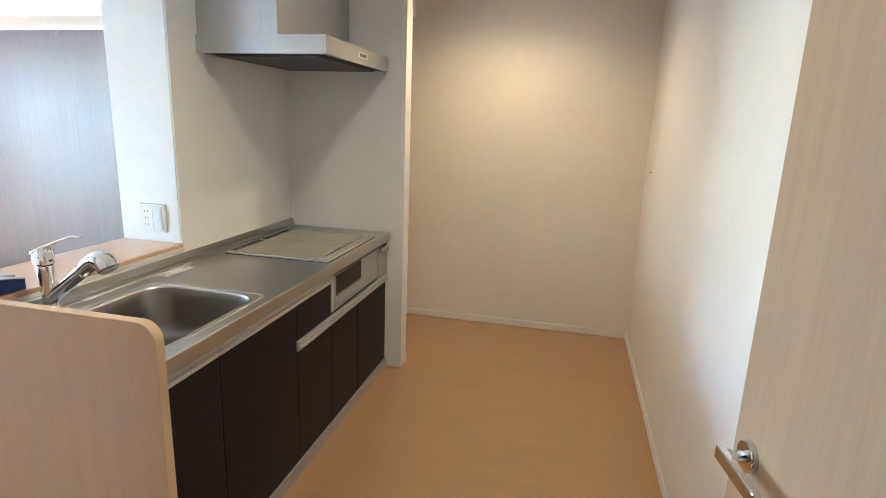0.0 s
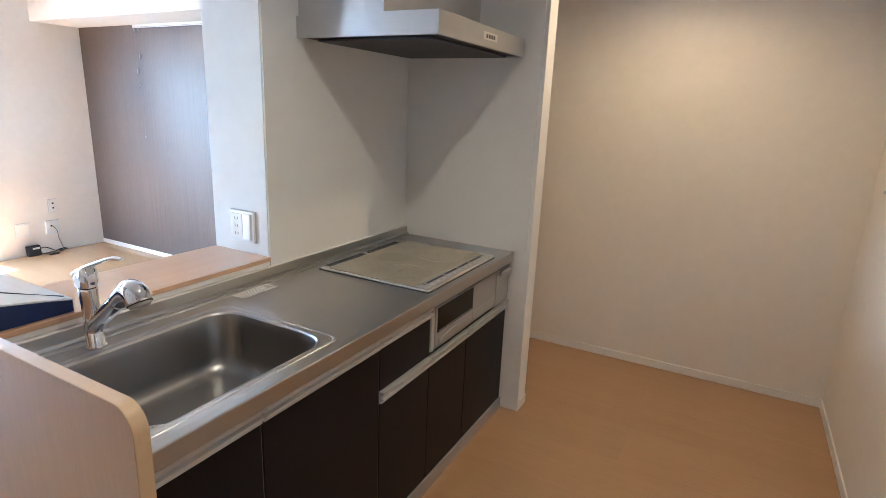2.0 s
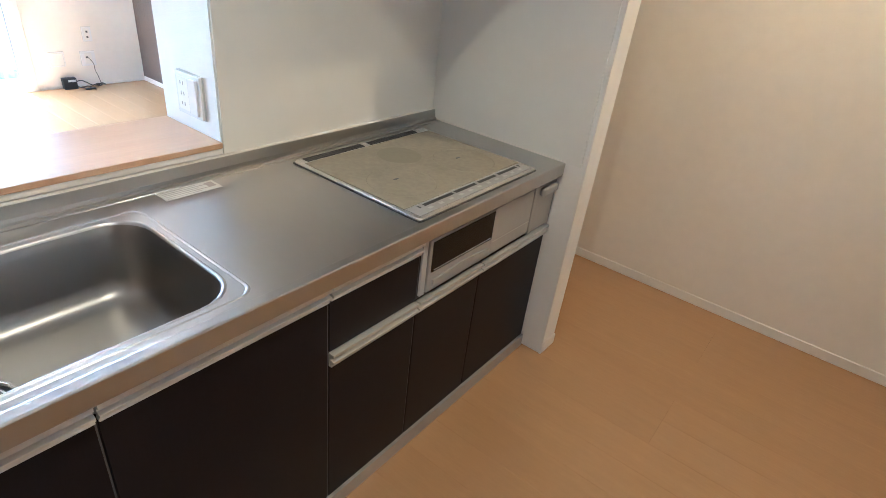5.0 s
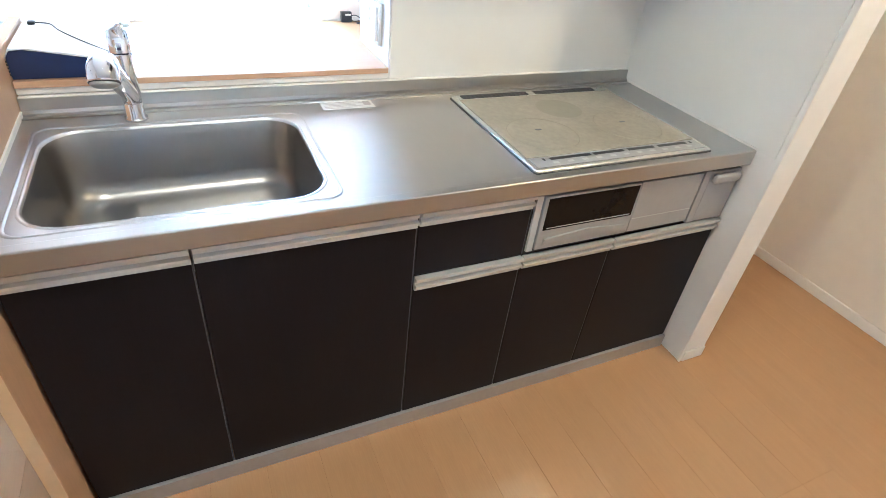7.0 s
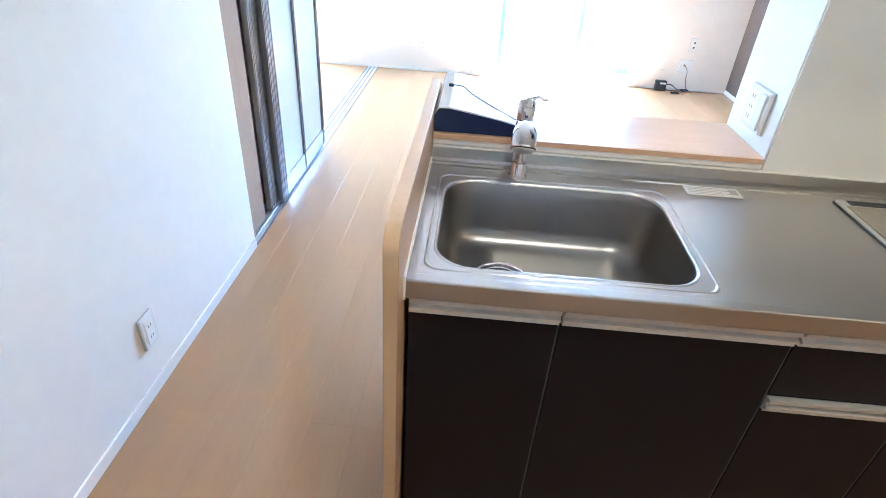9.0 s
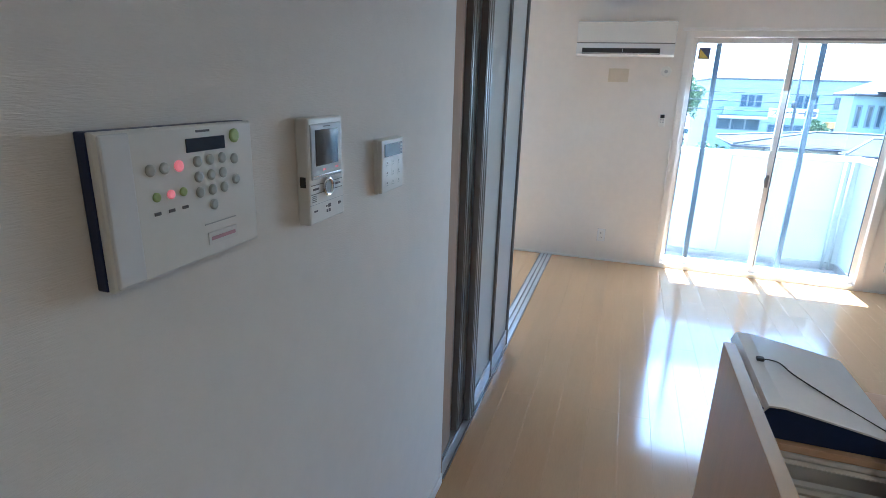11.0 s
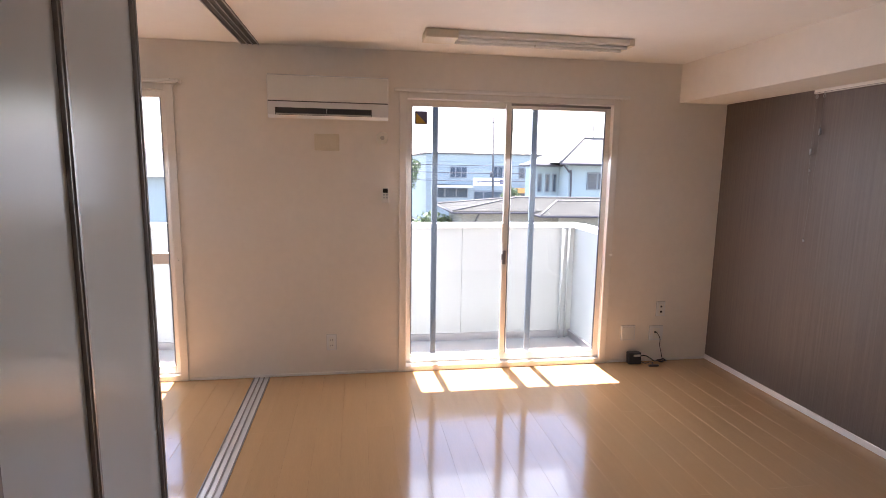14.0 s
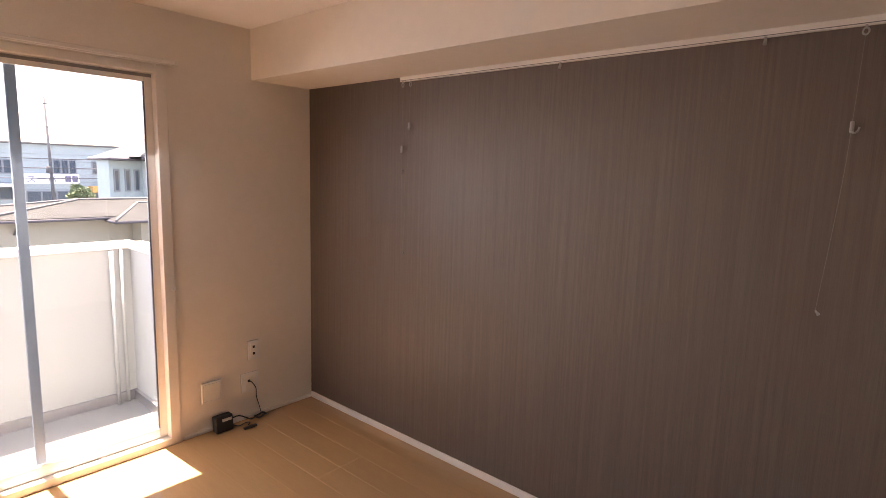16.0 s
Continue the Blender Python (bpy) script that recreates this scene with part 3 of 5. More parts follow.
side_panel()
structure("caulk_side", box(-1.655, -1.05, 3.0275, 3.0305, 0.850, 0.856), TRIM, "cream caulk line along the worktop", "trim")
structure("caulk_back", box(-1.6825, -1.668, 1.108, 3.026, 0.892, 0.8942), TRIM, "cream caulk line along the upstand", "trim")
ledge = thing("serving_ledge", -1.84, 1.59, 0.90, "wooden serving ledge on the low wall", "ledge")
part("ledge_board", box(-1.985, -1.676, 1.106, 2.068, 0.9132, 0.930, bevel=0.002), LEDGE, ledge)
part("ledge_packing", box(-1.96, -1.722, 1.108, 2.066, 0.9002, 0.913), TRIM, ledge)
part("ledge_trim", box(-1.72, -1.682, 1.106, 2.068, 0.8965, 0.913), TRIM, ledge, "cream sealing strip")


def faucet():
    bxx, by = -1.597, 1.359
    t = thing("kitchen_faucet", bxx, by, 0.8505, "chrome single-lever kitchen faucet with pull-out spray head", "faucet")
    bm = bmesh.new()
    tube(bm, [(bxx, by, 0.8505), (bxx, by, 0.857), (bxx, by, 0.860), (bxx, by, 0.895), (bxx, by, 0.897)], [0.027, 0.027, 0.0225, 0.0225, 0.020], 28)
    part("base_collar", bm, CHROME, t)
    bm = bmesh.new()
    tube(bm, [(bxx, by, 0.896), (bxx, by, 0.93), (bxx - 0.003, by, 0.97), (bxx - 0.006, by, 1.012), (bxx - 0.006, by, 1.020)], [0.0215, 0.0235, 0.0215, 0.0235, 0.0215], 28)
    b = part("body", bm, CHROME, t)
    # squarish lever cap, its top sloping up towards the lever
    bm = bmesh.new()
    lower = rrect(bxx - 0.033, bxx + 0.020, by - 0.0235, by + 0.0235, 0.016, 1.022)
    middle = rrect(bxx - 0.034, bxx + 0.019, by - 0.0240, by + 0.0240, 0.016, 1.040)
    upper = rrect(bxx - 0.036, bxx + 0.012, by - 0.0225, by + 0.0225, 0.014, 1.056)
    for p in upper:
        p.z += (p.x - bxx + 0.036) * 0.35
    crown = [q.lerp(Vector((bxx - 0.010, by, 1.072)), 0.3) + Vector((0, 0, 0.002)) for q in upper]
    skin(bm, [lower, middle, upper, crown])
    lv = part("lever_cap", bm, CHROME, b)
    bm = bmesh.new()
    mid = curve_pts([(bxx - 0.034, by - 0.006, 1.056), (bxx, by + 0.003, 1.074), (bxx + 0.045, by + 0.016, 1.094), (bxx + 0.080, by + 0.026, 1.107), (bxx + 0.106, by + 0.033, 1.106)], 5)
    rings = []
    for k, p in enumerate(mid):
        f = k / (len(mid) - 1)
        w, h = 0.0215 - 0.014 * f, 0.0085 - 0.0055 * f
        side = Vector((-0.3, 1.0, 0)).normalized()
        rings.append([p + side * w * math.cos(a) + Vector((0, 0, h * math.sin(a))) for a in (2 * math.pi * j / 14 for j in range(14))])
    skin(bm, rings)
    bm.faces.new(list(bm.verts)[:14][::-1])
    part("lever", bm, CHROME, b)
    bm = bmesh.new()
    sp = curve_pts([(bxx + 0.004, by, 0.910), (bxx + 0.05, by - 0.004, 0.945), (bxx + 0.11, by - 0.009, 0.989), (bxx + 0.165, by - 0.014, 1.027)], 6)
    tube(bm, sp, [0.0205 + 0.002 * k / (len(sp) - 1) for k in range(len(sp))], 24)
    s = part("spout", bm, CHROME, t)
    bm = bmesh.new()
    hp = curve_pts([(bxx + 0.150, by - 0.013, 1.016), (bxx + 0.182, by - 0.016, 1.042), (bxx + 0.212, by - 0.018, 1.058), (bxx + 0.238, by - 0.020, 1.054), (bxx + 0.252, by - 0.021, 1.034)], 5)
    tube(bm, hp, [0.0232 + 0.0068 * min(1.0, (k / 14) ** 1.3) for k in range(21)], 28)
    h = part("spray_head", bm, CHROME, s, "bell-shaped chrome spray head")
    d = (hp[-1] - hp[-2]).normalized()
    bm = bmesh.new()
    tube(bm, [hp[-1] - d * 0.001, hp[-1] + d * 0.0015], [0.0296, 0.0285], 28)
    part("face_ring", bm, BLACK, h, "thin dark ring")
    bm = bmesh.new()
    tube(bm, [hp[-1], hp[-1] + d * 0.004, hp[-1] + d * 0.008, hp[-1] + d * 0.0095], [0.0270, 0.0265, 0.021, 0.010], 28)
    part("nozzle", bm, PLASTIC_SHADE, h, "grey nozzle plate")
    bm = bmesh.new()
    bx(bm, bxx + 0.0195, bxx + 0.0225, by - 0.004, by + 0.004, 1.030, 1.036)
    part("temperature_mark", bm, STICKER_BLUE, lv)
    return t


faucet()


def router():
    """A low set-top box on the ledge: white sloping top, navy front."""
    y0, y1, xb, xf = 1.107, 1.362, -2.06, -1.690
    t = thing("set_top_box", -1.85, 1.24, 0.93, "white-topped set-top box with a navy front", "set-top box")
    front = [(y0, 0.931), (y1, 0.931), (y1, 0.962), (y0 + 0.20, 0.974), (y0 + 0.12, 0.988), (y0 + 0.04, 1.001), (y0 + 0.014, 1.000), (y0 + 0.003, 0.993), (y0, 0.980)]
    part("navy_front", slab(front, "x", xf - 0.012, xf, 0.002), NAVY, t)
    part("casing", slab([(a, b + (0.0 if b < 0.95 else 0.001)) for a, b in front], "x", -1.984, xf - 0.012, 0.0), GLOSS_WHITE, t)
    top = [(y0 - 0.001, 0.982), (y0 + 0.012, 1.0015), (y0 + 0.04, 1.003), (y0 + 0.12, 0.990), (y0 + 0.20, 0.976), (y1 + 0.001, 0.964),
           (y1 + 0.001, 0.968), (y0 + 0.20, 0.980), (y0 + 0.12, 0.994), (y0 + 0.04, 1.007), (y0 + 0.010, 1.0055), (y0 - 0.001, 0.984)]
    part("white_top", slab(top, "x", xb, xf + 0.004, 0.0), GLOSS_WHITE, t, "glossy white top sheet")
    bm = bmesh.new()
    for k in range(5):
        bx(bm, xf - 0.005, xf - 0.002, y0 - 0.003, y0 + 0.001, 0.940 + 0.008 * k, 0.944 + 0.008 * k)
    part("side_slots", bm, BLACK, t)
    return t


router()
bm = bmesh.new()
tube(bm, curve_pts([(-1.715, 1.352, 0.972), (-1.755, 1.31, 0.979), (-1.81, 1.25, 0.992), (-1.865, 1.205, 1.000), (-1.90, 1.185, 1.006), (-1.905, 1.165, 1.009), (-1.90, 1.15, 1.011)], 6), 0.0016, 8)
cable = thing("antenna_cable", -1.8, 1.25, 0.97, "thin black cable with a small plug on the set-top box", "cable")
part("wire", bm, BLACK, cable)
part("plug", box(-1.908, -1.892, 1.133, 1.150, 1.006, 1.015, bevel=0.003), BLACK, cable)


def hood():
    y0, y1, x0, x1 = 2.246, 3.027, -1.683, -1.070
    t = thing("range_hood", -1.38, 2.64, 1.745, "stainless steel range hood with boxed duct", "range hood")
    bm = bmesh.new()
    bx(bm, x1 - 0.012, x1, y0, y1, 1.745, 1.822, bevel=0.002)
    bx(bm, x0, x1 - 0.012, y0, y0 + 0.012, 1.745, 1.822)
    bx(bm, x0, x1 - 0.012, y1 - 0.012, y1, 1.745, 1.822)
    part("canopy_rim", bm, HOOD_STEEL, t)
    part("canopy_top", box(x0, x1 - 0.012, y0 + 0.012, y1 - 0.012, 1.806, 1.820), HOOD_STEEL, t)
    part("duct_cover", box(x0, -1.295, y0 + 0.012, y1 - 0.002, 1.820, H - 0.002, bevel=0.002), HOOD_STEEL, t)
    part("duct_seam", box(-1.372, -1.3712, y0 + 0.0112, y0 + 0.0122, 1.824, H - 0.004), PLASTIC_SHADE, t)
    part("canopy_joint", box(x0, -1.294, y0 + 0.0105, y0 + 0.0125, 1.8205, 1.8235), GUTTER, t)
    u = part("baffle", box(x0 + 0.05, x1 - 0.06, y0 + 0.06, y1 - 0.06, 1.738, 1.749, bevel=0.004), GUTTER, t, "dark rectifying plate")
    part("underside", box(x0, x1 - 0.013, y0 + 0.013, y1 - 0.013, 1.750, 1.756), CARCASS, t, "dark underside")
    k = part("switch_plate", box(x1, x1 + 0.0025, 2.585, 2.715, 1.771, 1.800, bevel=0.001), PLASTIC, t, "small control plate")
    for j in range(4):
        part("switch_key", box(x1 + 0.0025, x1 + 0.004, 2.61 + 0.022 * j, 2.624 + 0.022 * j, 1.778, 1.792), INK, k)
    return t


hood()


def downlight(x, y):
    t = thing("ceiling_downlight", x, y, H - 0.02, "recessed round downlight glowing warm", "ceiling light", "kitchen downlights")
    bm = bmesh.new()
    ring = [Vector((x + 0.055 * math.cos(a), y + 0.055 * math.sin(a), H - 0.004)) for a in (2 * math.pi * k / 32 for k in range(33))]
    tube(bm, ring, 0.006, 8, cap=False)
    part("trim_ring", bm, GLOSS_WHITE, t)
    bm = bmesh.new()
    bmesh.ops.create_cone(bm, cap_ends=True, segments=32, radius1=0.05, radius2=0.05, depth=0.004, matrix=Matrix.Translation((x, y, H - 0.003)))
    part("diffuser", bm, LAMP_GLOW, t)


downlight(-0.58, 1.60), downlight(-0.46, 3.28)


def plate(name, cx, cy, cz, w, h, face, label, category, insert=None, group=""):
    """A wall plate; face is the way it looks: '+x', '+y' or '-y'. insert draws on it in plate coordinates."""
    t = thing(name, cx, cy, cz, label, category, group)

    def b(u0, u1, v0, v1, d0, d1, bev=0.0):
        if face == "+x":
            return box(cx + d0, cx + d1, cy + u0, cy + u1, cz + v0, cz + v1, bevel=bev)
        s = 1 if face == "+y" else -1
        return box(cx - s * u0, cx - s * u1, cy + s * d0, cy + s * d1, cz + v0, cz + v1, bevel=bev)

    # backing widened past the plate, its grey standing in for the shadow outline
    part("shade_rim", b(-w / 2 - 0.0015, w / 2 + 0.0015, -h / 2 - 0.0015, h / 2 + 0.0015, 0, 0.005), PLASTIC_SHADE, t)
    part("plate", b(-w / 2, w / 2, -h / 2, h / 2, 0.003, 0.013, 0.002), GLOSS_WHITE, t)
    if insert:
        insert(t, b)
    return t


def two_sockets(t, b):
    k = part("insert", b(-0.022, 0.022, -0.048, 0.048, 0.012, 0.0155, 0.001), PLASTIC, t)
    for v in (-0.022, 0.022):
        for u in (-0.0065, 0.0065):
            part("slot", b(u - 0.0013, u + 0.0013, v - 0.006, v + 0.006, 0.0153, 0.0159), BLACK, k)


def round_sockets(t, b):
    k = part("insert", b(-0.022, 0.022, -0.048, 0.048, 0.012, 0.0155, 0.001), PLASTIC, t)
    for v in (-0.022, 0.022):
        part("socket_hole", b(-0.008, 0.008, v - 0.008, v + 0.008, 0.0153, 0.0162, 0.0002), BLACK, k)


def pillar_plate(t, b):
    k = part("insert", b(-0.052, 0.004, -0.048, 0.048, 0.012, 0.0155, 0.001), PLASTIC, t)
    for v in (-0.03, 0.0, 0.03):
        for u in (-0.034, -0.020):
            part("slot", b(u - 0.0016, u + 0.0016, v - 0.005, v + 0.005, 0.0153, 0.0159), INK, k)
    part("rocker_switch", b(0.010, 0.052, -0.052, 0.052, 0.012, 0.020, 0.003), GLOSS_WHITE, t, "tall white rocker switch")


plate("wall_socket", -1.815, 2.07, 1.035, 0.128, 0.122, "-y", "white socket and switch plate on the pillar", "socket", pillar_plate)
plate("wall_socket", -1.458, LY, 0.250, 0.072, 0.122, "+y", "white double socket low on the cream wall", "socket", two_sockets)

# a tack left in the kitchen's outer wall
bm = bmesh.new()
tube(bm, [(RX, 3.696, 1.226), (RX - 0.012, 3.696, 1.226)], [0.004, 0.006], 10)
solid("wall_tack", bm, PLASTIC_SHADE, "small grey tack in the cream wall", "tack")


# ---- controls on the wall ----
def keypad():
    x0, x1, z0, z1, y = -1.255, -0.988, 1.370, 1.556, LY
    t = thing("security_keypad", (x0 + x1) / 2, y, z0, "ivory security keypad with display and rubber keys", "control panel")
    part("back_box", box(x0, x1, y, y + 0.016, z0, z1, bevel=0.002), NAVY, t, "dark blue back box")
    f = part("face", slab([(x0, z0), (x1 - 0.0, z0), (x1, z1), (x0, z1)], "y", y + 0.016, y + 0.028, 0.004), PLASTIC, t)
    yy = y + 0.028
    part("side_strip", box(x1 - 0.045, x1 - 0.004, yy - 0.003, yy + 0.003, z0 + 0.003, z1 - 0.003, bevel=0.003), GLOSS_WHITE, t)
    part("display", box(-1.193, -1.12, yy, yy + 0.0015, 1.521, 1.539), SCREEN, f)

    def key(u, v, mat, r=0.0075):
        bm = bmesh.new()
        tube(bm, [(u, yy - 0.001, v), (u, yy + 0.002, v), (u, yy + 0.0032, v)], [r, r, r * 0.6], 14)
        part("key", bm, mat, f)
    key(-1.214, 1.537, GREEN_BUTTON, 0.010)
    for r in range(3):
        for c in range(3):
            key(-1.137 - 0.024 * c, 1.508 - 0.021 * r, BUTTON)
    key(-1.161, 1.445, BUTTON)
    for v in (1.504, 1.474):
        key(-1.211, v, BUTTON)
    key(-1.058, 1.506, BUTTON), key(-1.080, 1.506, BUTTON), key(-1.104, 1.506, RED_GLOW)
    key(-1.063, 1.472, GREEN_BUTTON, 0.006), key(-1.086, 1.472, RED_GLOW, 0.006), key(-1.107, 1.472, GREEN_BUTTON, 0.006)
    for u in (-1.062, -1.085, -1.108):
        part("key_caption", box(u - 0.005, u + 0.005, yy, yy + 0.001, 1.449, 1.453), INK, f)
    part("maker_mark", box(-1.165, -1.140, yy, yy + 0.001, 1.546, 1.549), INK, f)
    part("cover_groove", box(-1.205, -1.14, yy, yy + 0.001, 1.418, 1.4195), PLASTIC_SHADE, f)
    lb = part("sticker", box(-1.205, -1.145, yy, yy + 0.001, 1.388, 1.406), LABEL_WHITE, f, "small printed sticker")
    part("sticker_print", box(-1.200, -1.150, yy + 0.001, yy + 0.0015, 1.394, 1.399), material("pink_print", (0.55, 0.32, 0.36), 0.6), lb)
    return t


keypad()


def intercom():
    x0, x1, z0, z1, y = -1.555, -1.424, 1.352, 1.552, LY
    t = thing("video_intercom", (x0 + x1) / 2, y, z0, "white video intercom with dark screen and round button", "intercom")
    f = part("casing", box(x0, x1, y, y + 0.027, z0, z1, bevel=0.004), PLASTIC, t)
    yy = y + 0.027
    b = part("bezel", box(-1.545, -1.432, yy - 0.002, yy + 0.002, 1.438, 1.541, bevel=0.002), PLASTIC_SHADE, t, "grey screen bezel")
    part("screen", box(-1.530, -1.447, yy + 0.002, yy + 0.0028, 1.463, 1.530), BLACK_GLASS, b)
    part("trim_bar", box(-1.539, -1.438, yy + 0.0015, yy + 0.004, 1.4435, 1.4465, bevel=0.001), CHROME, b)
    for u in (-1.53, -1.482):
        part("indicator", box(u, u + 0.011, yy + 0.002, yy + 0.0027, 1.4525, 1.4565), RED_GLOW, b, "glowing red indicator")
    part("maker_mark", box(-1.502, -1.476, yy + 0.002, yy + 0.0026, 1.5345, 1.5365), INK, b)
    for v in (1.4105, 1.4275):
        part("groove", box(-1.547, -1.430, yy - 0.001, yy + 0.0008, v, v + 0.0012), INK, f)
    for u in (-1.54, -1.457):
        part("key_caption", box(u, u + 0.02, yy, yy + 0.0008, 1.418, 1.422), INK, f)
    bm = bmesh.new()
    tube(bm, [(-1.489 + 0.0155 * math.cos(a), yy + 0.002, 1.4195 + 0.0155 * math.sin(a)) for a in (2 * math.pi * k / 28 for k in range(29))], 0.004, 8, cap=False)
    part("button_ring", bm, CHROME, f)
    bm = bmesh.new()
    tube(bm, [(-1.489, yy - 0.001, 1.4195), (-1.489, yy + 0.003, 1.4195)], [0.012, 0.0115], 24)
    part("talk_button", bm, PLASTIC_SHADE, f)
    part("lower_groove", box(-1.553, -1.426, yy - 0.001, yy + 0.0006, 1.3905, 1.3913), PLASTIC_SHADE, f)
    for k in range(4):
        part("speaker_slot", box(-1.447, -1.432, yy, yy + 0.0006, 1.396 + 0.0035 * k, 1.3972 + 0.0035 * k), INK, f)
    for u, v, w, h in ((-1.50, 1.377, 0.010, 0.007), (-1.487, 1.379, 0.006, 0.003), (-1.498, 1.368, 0.006, 0.006), (-1.489, 1.368, 0.006, 0.006), (-1.541, 1.377, 0.004, 0.004), (-1.536, 1.376, 0.006, 0.006), (-1.45, 1.376, 0.012, 0.003)):
        part("symbol", box(u, u + w, yy, yy + 0.0006, v, v + h), INK, f)
    part("side_lens", box(x1 - 0.001, x1 + 0.001, y + 0.008, y + 0.02, 1.425, 1.445), BLACK, f)
    t.location.x += 0.011
    return t


intercom()


def controller():
    x0, x1, z0, z1, y = -1.890, -1.757, 1.355, 1.485, LY
    t = thing("water_heater_control", (x0 + x1) / 2, y, z0, "white water heater control with dark display", "control panel")
    part("back_box", box(x0 - 0.002, x1 + 0.003, y, y + 0.012, z0 - 0.002, z1 + 0.002, bevel=0.003), PLASTIC, t)
    f = part("face", box(x0, x1, y + 0.011, y + 0.022, z0, z1, bevel=0.003), PLASTIC, t)
    yy = y + 0.022
    part("display", box(-1.879, -1.772, yy - 0.001, yy + 0.0012, 1.443, 1.474), SCREEN, f)
    for k in range(3):
        part("display_digit", box(-1.874, -1.868, yy + 0.0012, yy + 0.0016, 1.449 + 0.008 * k, 1.4525 + 0.008 * k), PLASTIC_SHADE, f)
    for r in range(3):
        for c in range(3):
            u, v = -1.787 - 0.037 * c, 1.426 - 0.025 * r
            part("key", box(u - 0.011, u + 0.011, yy - 0.001, yy + 0.0002, v - 0.008, v + 0.008), PLASTIC, f)
            ink = INK if c == 0 else BUTTON
            part("key_symbol", box(u - 0.0025, u + 0.0025, yy + 0.0002, yy + 0.0006, v, v + 0.004), ink, f)
            part("key_caption", box(u - 0.0055, u + 0.0055, yy + 0.0002, yy + 0.0006, v - 0.005, v - 0.0035), BUTTON, f)
    t.location.x += 0.011
    return t


controller()


# ---- entry door, standing open ----
def entry_door():
    hx, hy, ang, w, th = 0.408, 0.215, 8.9, 0.765, 0.036
    t = thing("door_1", hx, hy, 0, "pale wood-grain door standing open with a lever handle", "door")
    t["kind"] = "structure"
    rot = Matrix.Rotation(radians(ang), 4, "Z")

    def put(name, bm, mat, par, label=""):
        bmesh.ops.transform(bm, matrix=Matrix.Translation((hx, hy, 0)) @ rot, verts=bm.verts)
        return part(name, bm, mat, par, label)

    leaf = put("leaf", box(-th, 0, 0, w, 0.008, 2.04, bevel=0.002), DOOR_WOOD, t)
    put("leaf_edge", box(-th + 0.002, -0.002, w, w + 0.0015, 0.01, 2.038), BEECH, leaf)
    for s in (-1, 1):
        x = -th if s < 0 else 0
        bm = bmesh.new()
        tube(bm, [(x, w - 0.055, 0.997), (x + s * 0.010, w - 0.055, 0.997)], [0.026, 0.024], 24)
        tube(bm, [(x + s * 0.008, w - 0.055, 0.997), (x + s * 0.045, w - 0.055, 0.997)], 0.010, 16)
        h = put("handle", bm, CHROME, leaf, "satin chrome handle rose")
        put("lever", box(x + s * 0.036, x + s * 0.050, w - 0.165, w - 0.043, 0.986, 1.009, bevel=0.003), CHROME, h)
    put("latch_plate", box(-th + 0.008, -0.008, w + 0.001, w + 0.0025, 0.93, 1.04), ALU, leaf)


entry_door()


# ---- sliding partition ----
def partition_panel(x_start, y, label):
    w, zt = 0.92, H - 0.012
    t = thing("sliding_panel", x_start - w / 2, y, 0.0, label, "sliding partition", "sliding partition panels")
    z0 = 0.008
    for x, sw in ((x_start, 0.10), (x_start - w / 2 + 0.012, 0.028), (x_start - w + 0.028, 0.028)):
        for k in range(3 if sw > 0.05 else 1):
            a = x - 0.035 * k
            part("stile", slab([(a, y - 0.014), (a, y + 0.014), (a - 0.008, y + 0.014), (a - 0.009, y + 0.018), (a - 0.019, y + 0.018), (a - 0.020, y + 0.014), (a - 0.028, y + 0.014), (a - 0.028, y - 0.014)], "z", z0, zt), BRONZE, t)
        if sw > 0.05:
            part("stile_web", box(x - sw + 0.003, x - 0.003, y - 0.008, y + 0.008, z0, zt), RAIL_GREY, t, "grey aluminium web")
    part("bottom_rail", box(x_start - w + 0.028, x_start - 0.028, y - 0.012, y + 0.012, z0, 0.115, bevel=0.002), RAIL_GREY, t, "grey bottom rail")
    part("top_rail", box(x_start - w + 0.028, x_start - 0.028, y - 0.012, y + 0.012, zt - 0.07, zt, bevel=0.002), RAIL_GREY, t)
    for a, b in ((x_start - 0.098, x_start - w / 2 + 0.012), (x_start - w / 2 - 0.016, x_start - w + 0.028)):
        part("frosted_pane", box(b, a, y - 0.003, y + 0.003, 0.115, zt - 0.07), FROST, t, "frosted white pane")
    return t


partition_panel(-2.835, 0.180, "bronze-framed sliding panel with frosted panes, slid open")
partition_panel(-2.735, 0.145, "bronze-framed sliding panel stacked behind another")
partition_panel(-2.900, 0.110, "rearmost bronze-framed sliding panel of the stack")


def track(name, z0, z1, mat_base, mat_rib, label):
    t = thing(name, -4.15, 0.145, z0, label, "sliding track")
    t["kind"] = "structure"
    part("base", box(WX + 0.002, -2.402, 0.086, 0.204, z0, (z0 + z1) / 2), mat_base, t)
    s = 1 if z0 < 1 else -1
    for y in (0.0895, 0.1275, 0.1625, 0.2005):
        part("rib", box(WX + 0.002, -2.402, y - 0.0035, y + 0.0035, (z0 + z1) / 2, z1), mat_rib, t)


track("floor_track", -0.0115, 0.0035, ALU, BRONZE, "three-channel grey aluminium floor track")
track("ceiling_track", H - 0.0005, H - 0.012, BLACK, RAIL_GREY, "three-channel dark ceiling track")


